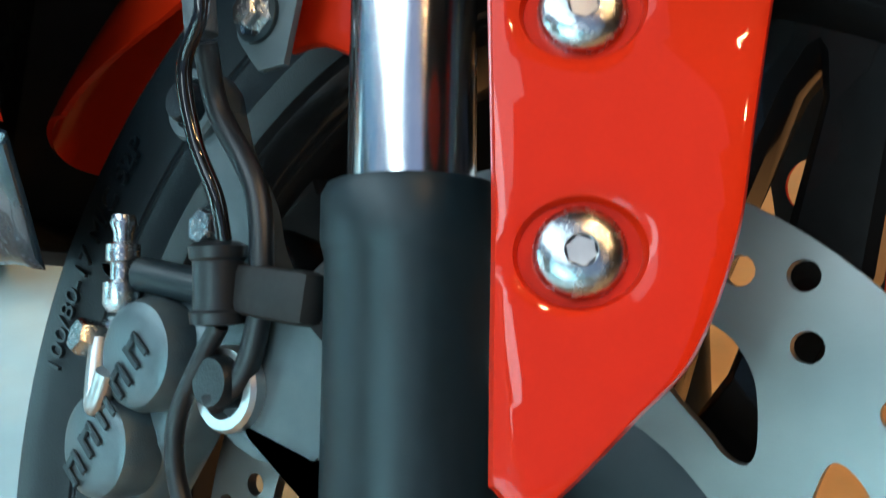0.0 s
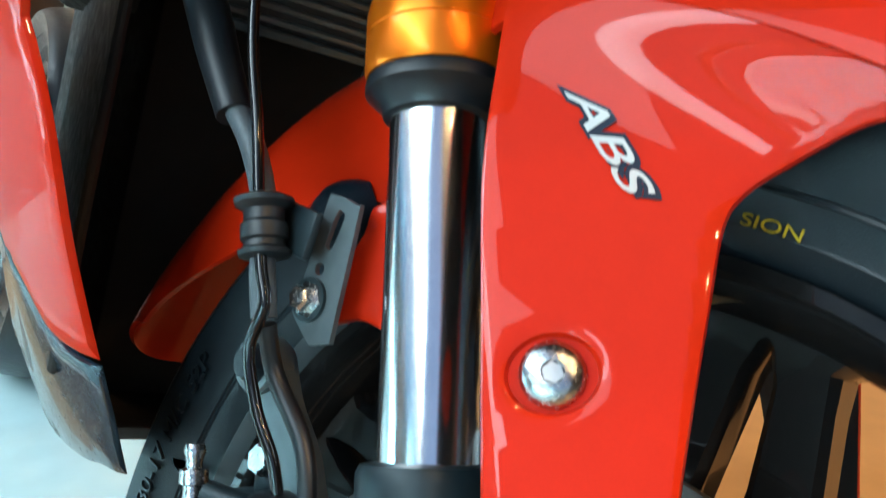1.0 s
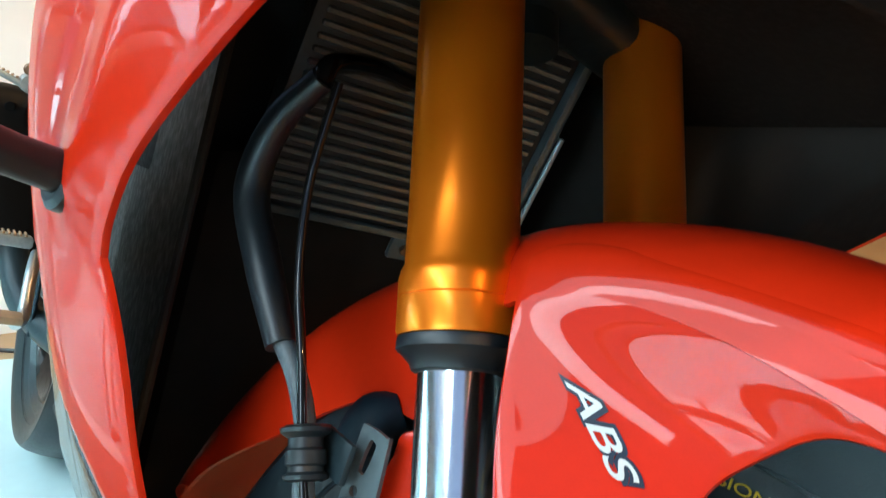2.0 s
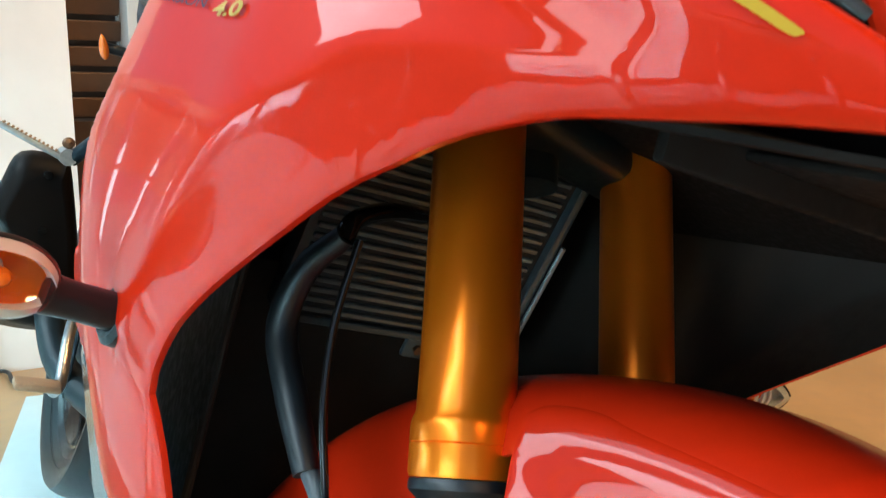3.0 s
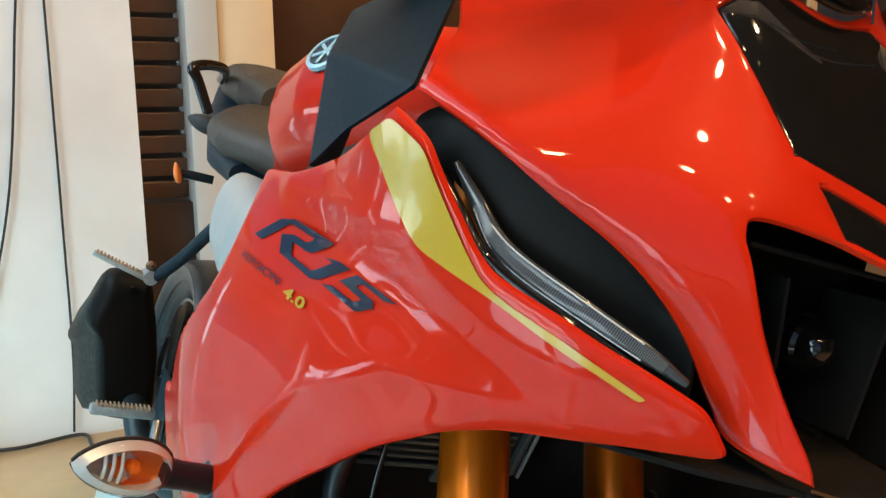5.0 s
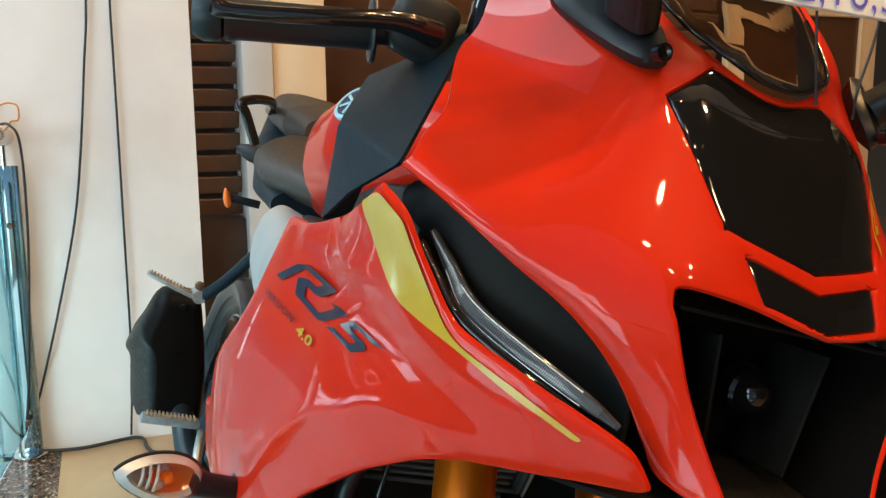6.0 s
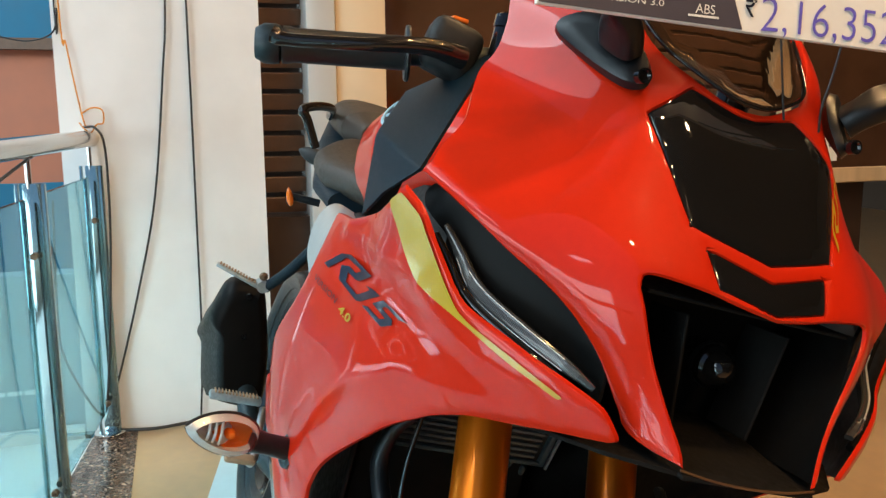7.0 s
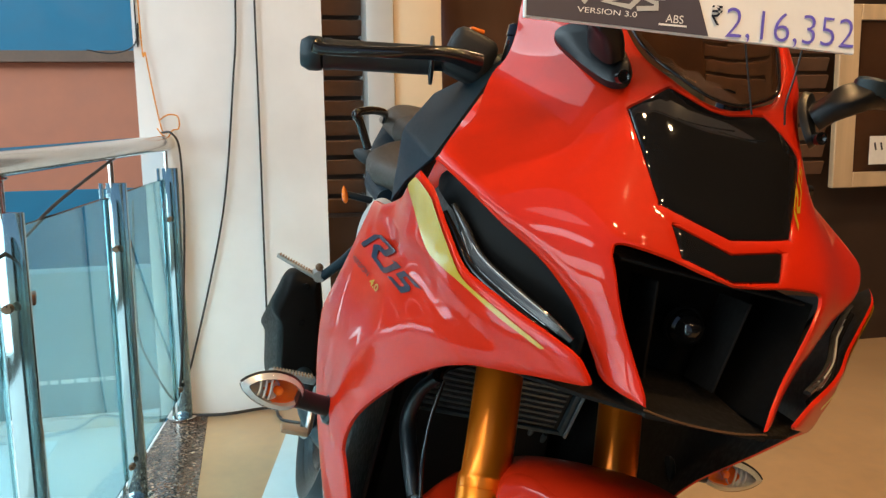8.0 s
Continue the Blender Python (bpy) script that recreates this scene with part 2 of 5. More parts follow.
def rod(a, b, r, seg=20, r2=None, bevel=0.0):
    n = (Vector(b) - Vector(a)).length
    r2 = r if r2 is None else r2
    prof = [(r, 0), (r2, n)] if not bevel else [(r - bevel, 0), (r, bevel), (r2, n - bevel), (r2 - bevel, n)]
    return lathe(prof, seg, between(a, b))


def spline(points, per=8, closed=False, corners=()):
    """A Catmull-Rom line through points, with sharp turns at the corners' indices."""
    pts = [Vector(p) for p in points]
    n, out = len(pts), []
    for i in range(n if closed else n - 1):
        p1, p2 = pts[i], pts[(i + 1) % n]
        p0 = pts[i - 1] if (closed or i > 0) and i not in corners else p1 + (p1 - p2)
        j = (i + 2) % n if closed else i + 2
        p3 = pts[j] if (closed or j < n) and (i + 1) % n not in corners else p2 + (p2 - p1)
        for k in range(per):
            t = k / per
            out.append(0.5 * ((2 * p1) + (p2 - p0) * t + (2 * p0 - 5 * p1 + 4 * p2 - p3) * t * t + (3 * p1 - p0 - 3 * p2 + p3) * t ** 3))
    if not closed:
        out.append(pts[-1])
    return out


def tube(points, r, seg=12, per=8, smooth=True, radii=None):
    seg = max(seg, 14)
    line = spline(points, per) if smooth else [Vector(p) for p in points]
    bm, rings, side = bmesh.new(), [], None
    for i, p in enumerate(line):
        d = (line[min(i + 1, len(line) - 1)] - line[max(i - 1, 0)]).normalized()
        side = (Vector((0.3, 0.9, 0.31)) if side is None else side)
        side = (side - d * side.dot(d)).normalized()
        up = d.cross(side)
        f = i / max(len(line) - 1, 1)
        rad = r if radii is None else float(np.interp(f, np.linspace(0, 1, len(radii)), radii))
        rings.append([bm.verts.new(p + rad * (math.cos(a) * side + math.sin(a) * up)) for a in [2 * math.pi * k / seg for k in range(seg)]])
    for a, b in zip(rings, rings[1:]):
        for k in range(seg):
            bm.faces.new((a[k], a[(k + 1) % seg], b[(k + 1) % seg], b[k]))
    bm.faces.new(rings[0][::-1]), bm.faces.new(rings[-1])
    bmesh.ops.recalc_face_normals(bm, faces=bm.faces)
    return bm


def inside(p, poly):
    hit, j = False, len(poly) - 1
    for i in range(len(poly)):
        a, b = poly[i], poly[j]
        if (a[1] > p[1]) != (b[1] > p[1]) and p[0] < (b[0] - a[0]) * (p[1] - a[1]) / (b[1] - a[1]) + a[0]:
            hit = not hit
        j = i
    return hit


def plate2d(outline, step, holes=(), ring=()):
    """Triangles that fill an outline: 2D points, triangles, and each point's distance to the edge."""
    loops = [[Vector((p[0], p[1])) for p in outline]] + [[Vector((p[0], p[1])) for p in h] for h in holes]
    pts, edges, inner = [], [], []
    for lp in loops:
        s = len(pts)
        pts += lp
        edges += [(s + i, s + (i + 1) % len(lp)) for i in range(len(lp))]
    edge = np.array([(a.x, a.y, b.x, b.y) for lp in loops for a, b in zip(lp, lp[1:] + lp[:1])])
    d, ln = edge[:, 2:] - edge[:, :2], np.maximum(((edge[:, 2:] - edge[:, :2]) ** 2).sum(1), 1e-14)

    def far(p):
        q = np.array((p[0], p[1]))
        t = np.clip(((q - edge[:, :2]) * d).sum(1) / ln, 0, 1)
        return float(np.sqrt((((edge[:, :2] + t[:, None] * d) - q) ** 2).sum(1).min()))

    def solid(p):
        return inside(p, loops[0]) and not any(inside(p, h) for h in loops[1:])

    for r in ring:
        for lp in loops:
            for i in range(len(lp)):
                a, b = lp[i - 1], lp[(i + 1) % len(lp)]
                t = (b - a)
                if t.length < 1e-9:
                    continue
                nrm = Vector((-t.y, t.x)).normalized()
                for q in (lp[i] + nrm * r, lp[i] - nrm * r):
                    if solid(q) and far(q) > r * 0.93:
                        inner.append(q)
    gap = max(ring, default=0) + step * 0.45
    lo, hi = np.min([p[:] for p in loops[0]], 0), np.max([p[:] for p in loops[0]], 0)
    row = 0
    for v in np.arange(lo[1], hi[1], step * 0.87):
        row += 1
        for u in np.arange(lo[0] + (row % 2) * step / 2, hi[0], step):
            if solid((u, v)) and far((u, v)) > gap:
                inner.append(Vector((u, v)))
    verts, _, tris, *_ = delaunay_2d_cdt(pts + inner, edges, [], 1, 1e-7)
    keep = []
    for t in tris:
        c = sum((verts[i] for i in t), Vector((0, 0))) / 3
        if solid(c):
            keep.append(t)
    return verts, keep, [far(v) for v in verts]


def hill(anchors, ease=None):
    """A smooth height over the plane through a few anchors (u, v, height): a thin plate, or with ease a cubic sheet that need not touch them all."""
    a = np.array(anchors, float)
    uv, n = a[:, :2], len(a)
    d = np.linalg.norm(uv[:, None] - uv[None], axis=-1)
    bend = (lambda r: r ** 2 * np.log(r + 1e-9)) if ease is None else (lambda r: r ** 3)
    k = bend(d) + np.eye(n) * (1e-4 if ease is None else ease)
    p = np.c_[np.ones(n), uv]
    w = np.linalg.solve(np.block([[k, p], [p.T, np.zeros((3, 3))]]), np.r_[a[:, 2], np.zeros(3)])

    def height(u, v):
        r = np.hypot(u - uv[:, 0], v - uv[:, 1])
        return float(bend(r) @ w[:n] + w[n] + w[n + 1] * u + w[n + 2] * v)
    return height


SIDE = lambda u, v, h: Vector((u, h, v))      # height along y over x, z
FRONT = lambda u, v, h: Vector((h, u, v))     # height along x over y, z


def shell(outline, height, lay, out, step=0.007, thick=0.003, holes=(), soft=0.003, lift=0.0):
    """A moulded panel: a smooth surface cut to an outline, its edge rolled in. out: +1 or -1, the way it faces along its height.
    Slot 0 is the painted face, slot 1 the back."""
    ring = (soft * 0.3, soft) if soft else ()
    verts, tris, far = plate2d(outline, step, holes, ring)
    bm = bmesh.new()
    e = 1e-3
    top, back = [], []
    for v, d in zip(verts, far):
        h = height(v.x, v.y)
        gu, gv = (height(v.x + e, v.y) - h) / e, (height(v.x, v.y + e) - h) / e
        p = lay(v.x, v.y, h)
        nrm = lay(-gu, -gv, 1.0) * out
        nrm.normalize()
        drop = soft - math.sqrt(max(soft ** 2 - (soft - d) ** 2, 0)) if d < soft else 0.0
        top.append(bm.verts.new(p + nrm * (lift - drop)))
        back.append(bm.verts.new(p + nrm * (lift - max(thick, soft + 0.0006))))
    count = {}
    for t in tris:
        f = bm.faces.new([top[i] for i in t])
        f.material_index = 0
        b = bm.faces.new([back[i] for i in reversed(t)])
        b.material_index = 1
        for i in range(3):
            k = (t[i], t[(i + 1) % 3])
            count[k] = count.get(k, 0) + 1
    for (a, b) in count:
        if (b, a) not in count:
            f = bm.faces.new((top[b], top[a], back[a], back[b]))
            f.material_index = 0
    bmesh.ops.recalc_face_normals(bm, faces=bm.faces)
    return bm


def decal(outline, height, lay, out, step=0.006, lift=0.0009, holes=()):
    """A thin printed film that lies on a moulded panel."""
    verts, tris, _ = plate2d(outline, step, holes)
    bm, e, top = bmesh.new(), 1e-3, []
    for v in verts:
        h = height(v.x, v.y)
        nrm = lay(-(height(v.x + e, v.y) - h) / e, -(height(v.x, v.y + e) - h) / e, 1.0) * out
        top.append(bm.verts.new(lay(v.x, v.y, h) + nrm.normalized() * lift))
    for t in tris:
        bm.faces.new([top[i] for i in t])
    want = lay(0, 0, 1.0) * out
    for f in bm.faces:
        f.normal_update()
        if f.normal.dot(want) < 0:
            f.normal_flip()
    return bm


def mirrored(bm):
    """The same mesh on the other side of the bike."""
    other = bm.copy()
    bmesh.ops.scale(other, vec=(1, -1, 1), verts=other.verts)
    bmesh.ops.reverse_faces(other, faces=other.faces)
    return other


def letters(text, size, m, depth=0.0004, bend=None, grow=0.0):
    """Flat lettering in the built-in font, its start at the pose m."""
    cu = bpy.data.curves.new("letters", "FONT")
    cu.body, cu.size, cu.extrude, cu.offset = text, size, depth, grow
    tmp = bpy.data.objects.new("letters", cu)
    me = bpy.data.meshes.new_from_object(tmp)
    bm = bmesh.new()
    bm.from_mesh(me)
    bpy.data.objects.remove(tmp), bpy.data.meshes.remove(me), bpy.data.curves.remove(cu)
    bm.transform(m)
    if bend:
        for v in bm.verts:
            v.co = bend(v.co)
    return bm


def plain(name, bm, material, label, category, kind="", group="", m=None):
    ob = part(name, bm, material, None, "", m)
    return tagged(ob, label, category, group, kind)


# ---- the room ----
def slab(name, x0, x1, y0, y1, z0, z1, mat, label, category, kind="structure", bevel=0.0):
    return plain(name, box(x1 - x0, y1 - y0, z1 - z0, pose((x0 + x1) / 2, (y0 + y1) / 2, (z0 + z1) / 2), bevel), mat, label, category, kind)


slab("floor", -6, 6.5, -0.316, 6, -0.3, 0, FLOOR, "warm beige polished stone floor of the showroom", "floor")
bm = bmesh.new()
strip = [(-2.06, -.316), (-2.06, -.440), (2.6, -.992), (6.5, -.992), (6.5, -.316)]      # its outer edge runs along the railing
low = [bm.verts.new((x, y, -0.3)) for x, y in strip]
high = [bm.verts.new((x, y, 0.003)) for x, y in strip]
bm.faces.new(high[::-1]), bm.faces.new(low)
for k in range(len(strip)):
    bm.faces.new((low[k], low[(k + 1) % len(strip)], high[(k + 1) % len(strip)], high[k]))
bmesh.ops.recalc_face_normals(bm, faces=bm.faces)
bmesh.ops.bevel(bm, geom=bm.edges[:], offset=0.004, segments=2, affect="EDGES", profile=0.5)
plain("floor_edge", bm, STONE, "speckled dark granite strip under the glass railing", "floor edge", "structure")
slab("ceiling", -6, 6.5, -0.56, 6, 3.0, 3.2, DARK_WALL, "plain dark brown showroom ceiling", "ceiling")
slab("wall_back", -2.2, -2.06, -0.47, 0.098, 0, 3.0, WALL, "white panelled wall with cables hanging down it", "wall")
slab("wall_side", -6, 6.5, 6, 6.15, 0, 3.0, DARK_WALL, "plain dark side wall of the showroom", "wall")
slab("wall_front", 6.5, 6.65, -0.56, 6, 0, 3.0, DARK_WALL, "plain dark wall behind the camera", "wall")
slab("wall_far", -6.15, -6, -0.56, 6, 0, 3.0, DARK_WALL, "plain dark far wall of the showroom", "wall")

# ---- the motorcycle ----
LEAN = 16.04
bike = thing("motorcycle", "red sports motorcycle with gold fork on its side stand", "motorcycle", m=pose(0, 0, 0, -LEAN, 0, 0))
RAKE, TURNED = radians(22), radians(17)
FORK = Vector((-math.sin(RAKE), 0, math.cos(RAKE)))       # up along the fork
AHEAD = Vector((math.cos(RAKE), 0, math.sin(RAKE)))       # forward, square to it
PIVOT = Vector((-0.1799, 0, 0.6173))
STEER = Matrix.Translation(PIVOT) @ Matrix.Rotation(TURNED, 4, FORK) @ Matrix.Translation(-PIVOT)
AXLE = Vector((-0.001, 0, 0.296))


def on_fork(y, up, ahead=0.0):
    """A point beside the fork: up along it from the axle's level, ahead of the legs' line."""
    return AXLE + AHEAD * (ahead - 0.015) + FORK * up + Vector((0, y, 0))


# side fairing
side_base = hill([(.110, .746, -.0975), (.0833, .7633, -.1319), (.059, .77, -.163), (.02, .72, -.1771), (-.033, .734, -.2105), (-.0384, .7695, -.2115), (-.050, .759, -.219),
                  (-.1085, .7473, -.2370), (-.137, .7895, -.2285), (-.0123, .8055, -.2180), (-.009, .863, -.2400), (-.030, .873, -.2490), (-.045, .855, -.2470), (-.2393, .7777, -.2460),
                  (-.274, .825, -.2395), (-.17, .838, -.2370), (-.268, .590, -.2345), (-.077, .663, -.2093), (-.17, .591, -.2167), (-.38, .66, -.252), (-.5, .65, -.236), (-.36, .53, -.228),
                  (-.3, .44, -.2), (-.42, .45, -.195), (-.60, .552, -.214)], 4e-5)
RIDGES = [([(.103, .745), (.071, .742), (.044, .739), (.009, .738), (-.034, .736), (-.063, .719), (-.12, .687), (-.166, .651), (-.204, .611), (-.254, .563)], 0.0078, 0.052),
          ([(-.206, .821), (-.092, .814), (-.026, .809), (-.007, .795), (.033, .776), (.064, .765), (.088, .759), (.103, .751)], 0.0052, 0.034)]


RIDGES = [([tuple(p) for p in spline(line, 6)], tall, wide) for line, tall, wide in RIDGES]


def side_height(x, z):
    """The side panel's surface with its two moulded ridges."""
    y = side_base(x, z)
    for line, tall, wide in RIDGES:
        a = np.array(line)
        d = a[1:] - a[:-1]
        t = np.clip((((x, z) - a[:-1]) * d).sum(1) / (d ** 2).sum(1), 0, 1)
        far = float(np.sqrt((((a[:-1] + t[:, None] * d) - (x, z)) ** 2).sum(1).min()))
        k = max(0.0, 1 - math.sqrt(far * far + 9e-6) / wide)
        fade = min(1.0, max(0.0, (0.115 - x) / 0.05)) * min(1.0, max(0.0, (x + 0.30) / 0.06))
        y -= tall * fade * k * k
    return y


SIDE_LINE = [(-.0276, .8739), (-.0145, .8676), (-.0039, .8599), (.0017, .8483), (.007, .8362), (.0145, .8209), (.0196, .8116), (.0261, .8041), (.0325, .8001), (.0444, .7951), (.0572, .7898), (.0724, .7819),
             (.0865, .7753), (.0998, .7676), (.1047, .7634), (.1077, .7571), (.1104, .748), (.110, .7445), (.1059, .7415), (.0978, .7395), (.0806, .7355), (.062, .7304), (.0347, .7237), (.0188, .7176),
             (0, .7092), (-.0216, .6968), (-.0472, .6815), (-.0808, .6587), (-.1241, .629), (-.1567, .6055), (-.182, .584), (-.2047, .558), (-.2136, .5405), (-.2065, .5252), (-.2009, .506),
             (-.1983, .4808), (-.1985, .4513), (-.1978, .4241), (-.1977, .3955), (-.2398, .395), (-.2661, .4127), (-.3196, .435), (-.42, .458), (-.62, .47), (-.615, .552), (-.545, .570), (-.486, .619),
             (-.400, .666), (-.340, .705), (-.310, .733), (-.295, .758), (-.288, .785), (-.2835, .808), (-.279, .826), (-.2635, .8269), (-.2152, .828), (-.1845, .8327), (-.1451, .8408), (-.0916, .8502), (-.0505, .8617)]
side = spline(SIDE_LINE, 4, True, corners=(0, 16, 32, 38, 43, 44, 53))
bm = shell(side, side_height, SIDE, -1, step=0.0060, soft=0.004)
other = mirrored(bm)
part("side_fairing", bm, [RED, INNER], bike, "glossy red moulded side panel")
part("side_fairing", other, [RED, INNER], bike, "glossy red moulded side panel")

# nose
NOSE_HALF = [(-.057, .741, .131), (-.207, .866, .011), (-.152, .831, .050), (-.112, .792, .079), (-.083, .748, .098), (-.1, .859, .091), (-.062, .90, .074), (-.049, 1.005, .005), (-.239, .888, -.028), (-.084, 1.043, -.035), (-.166, 1.003, -.137), (-.095, .985, .008),
             (-.115, 1.05, -.05), (-.14, 1.10, -.125), (-.1, 1.10, -.09)]
NOSE_HALF += [(-.198, .941, -.0798), (-.004, .8505, .1132)]
nose_base = hill(NOSE_HALF + [(-y, z, x) for y, z, x in NOSE_HALF], 1.5e-5)
NOSE_EDGE = np.array(spline([(.243, .898), (.207, .866), (.181, .848), (.152, .831), (.131, .814), (.112, .792), (.095, .764), (.084, .742), (.076, .72)], 4))


def nose_height(y, z):
    """The nose's surface, folded back along its lower outer edges."""
    a, p = NOSE_EDGE, np.array((abs(y), z))
    d = a[1:] - a[:-1]
    t = np.clip(((p - a[:-1]) * d).sum(1) / (d ** 2).sum(1), 0, 1)
    v = p - (a[:-1] + t[:, None] * d)
    i = int((v ** 2).sum(1).argmin())
    far = math.copysign(float(np.hypot(v[i][0], v[i][1])), d[i][0] * v[i][1] - d[i][1] * v[i][0])
    k = max(0.0, 0.011 + far)
    return nose_base(y, z) - (k - 0.002 if k > 0.004 else k * k / 0.008) * 0.9


half = [(0, 1.0), (-.021, 1.003), (-.048, 1.015), (-.069, 1.026), (-.083, 1.045), (-.1, 1.09), (-.115, 1.14), (-.15, 1.14), (-.164, 1.074), (-.164, 1.035),
        (-.167, 1.01), (-.178, .988), (-.198, .941), (-.22, .914), (-.2354, .8892), (-.2042, .8665), (-.1778, .8482), (-.1487, .831), (-.1279, .8138), (-.1088, .7916),
        (-.0918, .7633), (-.0816, .7474), (-.057, .741), (-.060, .752), (-.069, .771), (-.086, .807), (-.097, .838), (-.101, .852), (-.095, .8605), (-.058, .859), (-.027, .854), (0, .8505)]
CORNER = {6, 7, 14, 20, 22}
full = half + [(-y, z) for y, z in half[-2:0:-1]]
n = len(half)
corners = CORNER | {2 * (n - 1) - i for i in CORNER} | {0, n - 1}
nose_line = spline(full, 7, True, corners=corners)


def both(pts, corner):
    """A closed line from its right half, which starts and ends on the middle."""
    line = pts + [(-y, z) for y, z in pts[-2:0:-1]]
    k = 2 * (len(pts) - 1)
    return spline(line, 8, True, corners={i for c in corner for i in (c, (k - c) % k)})


VISOR = both([(0, .995), (-.012, .996), (-.047, 1.005), (-.054, 1.003), (-.087, .978), (-.090, .972), (-.066, .905), (-.060, .899), (0, .886)], (0, 2, 5, 8))
VISOR2 = both([(0, .8745), (-.054, .887), (-.047, .8625), (0, .8535)], (0, 1, 2, 3))
bm = shell(nose_line, nose_height, FRONT, 1, step=0.0065, soft=0.003, holes=(VISOR, VISOR2))
part("nose_fairing", bm, [RED, BLACK], bike, "glossy red moulded nose panel")
visor = part("nose_visor", shell(VISOR, nose_height, FRONT, 1, step=0.009, soft=0.002, lift=-0.0012), GLOSS, bike, "mirror-black panel")
part("nose_visor", shell(VISOR2, nose_height, FRONT, 1, step=0.009, soft=0.0015, lift=-0.0012), GLOSS, bike, "mirror-black panel")

# fork
LEG = 0.0935
for s in (-1, 1):
    y = s * LEG
    leg = part("fork_leg", rod(on_fork(y, 0.10, 0.003), on_fork(y, 0.32, 0.003), 0.0186, 48), CHROME, bike, "chromed inner fork tube", STEER)
    g0 = 0.271
    bm = lathe([(0.0195, 0), (0.0282, 0.0005), (0.0290, 0.003), (0.0290, 0.017), (0.0285, 0.0175), (0.0290, 0.018), (0.0290, 0.026), (0.0282, 0.030), (0.0266, 0.0335), (0.0262, 0.06), (0.0262, 0.33), (0.0262, 0.42)], 64,
               between(on_fork(y, g0, 0.003), on_fork(y, g0 + 1, 0.003)))
    part("outer_tube", bm, GOLD, leg, "gold anodised outer tube", STEER)
    bm = lathe([(0.0195, -0.001), (0.0212, 0.0), (0.0222, 0.003), (0.0262, 0.007), (0.0285, 0.009), (0.0285, 0.0125), (0.0278, 0.0145)], 48, between(on_fork(y, g0 - 0.0145, 0.003), on_fork(y, 1, 0.003)))
    part("dust_seal", bm, HOSE, leg, "black rubber dust seal", STEER)
    bm = lathe([(0.0192, 0.1), (0.0243, 0.099), (0.0258, 0.096), (0.0258, 0.083), (0.0250, 0.080), (0.0244, 0.078), (0.0244, -0.03)], 48, between(on_fork(y, 0.029, 0.003), on_fork(y, 1, 0.003)))
    part("lower_clamp", bm, SATIN, leg, "satin black lower fork casting", STEER)
    part("axle_boss", box(0.062, 0.030, 0.07, Matrix.Translation(AXLE + Vector((0.004, y, 0.0))) @ pose(0, 0, 0, 0, -22, 0), 0.012, 3), SATIN, leg, "", STEER)
bm = box(0.05, 0.27, 0.032, Matrix.Translation(on_fork(0, 0.50, -0.012)) @ pose(0, 0, 0, 0, -22, 0), 0.012, 3)
part("lower_yoke", bm, SATIN, bike, "", STEER)
part("steering_stem", rod(PIVOT + FORK * 0.10, PIVOT + FORK * 0.24, 0.022, 24), SATIN, bike, "", STEER)

def ring2d(r, deg=0.0, seg=16, c=(0, 0)):
    return [Vector((c[0] + r * math.cos(radians(deg) + 2 * math.pi * k / seg), c[1] + r * math.sin(radians(deg) + 2 * math.pi * k / seg))) for k in range(seg)]


# front wheel
HUB = Matrix.Translation(AXLE) @ pose(0, 0, 0, 90, 0, 0)
rim = [(0.2195, -0.034), (0.2185, -0.038), (0.213, -0.038), (0.205, -0.031), (0.199, -0.02), (0.197, 0), (0.199, 0.02), (0.205, 0.031), (0.213, 0.038), (0.2185, 0.038), (0.2195, 0.034), (0.21, 0.0)]
wheel = part("front_wheel", lathe(rim, 120, HUB, True), GLOSSY_RIM, bike, "gloss black cast rim", STEER)
tyre = [(0.213, -0.028), (0.222, -0.036), (0.2285, -0.0405), (0.2295, -0.0412), (0.231, -0.041), (0.243, -0.0460), (0.2435, -0.0468), (0.2450, -0.0468), (0.2455, -0.0480), (0.262, -0.0540), (0.272, -0.0556), (0.2762, -0.0556), (0.2766, -0.0550),
        (0.2800, -0.0530), (0.286, -0.0455), (0.2915, -0.032), (0.2955, -0.012), (0.296, 0.0), (0.2955, 0.010), (0.291, 0.026), (0.284, 0.0395), (0.275, 0.047), (0.262, 0.0492), (0.245, 0.046), (0.2285, 0.0405), (0.213, 0.028)]
tyre = [(r, -h) for r, h in tyre]
tyre_part = part("tyre", lathe(tyre, 144, HUB, True), RUBBER, wheel, "black rubber tyre with raised sidewall lettering", STEER)


def polar(r, deg, y=0.0):
    return AXLE + Vector((r * math.cos(radians(deg)), y, r * math.sin(radians(deg))))


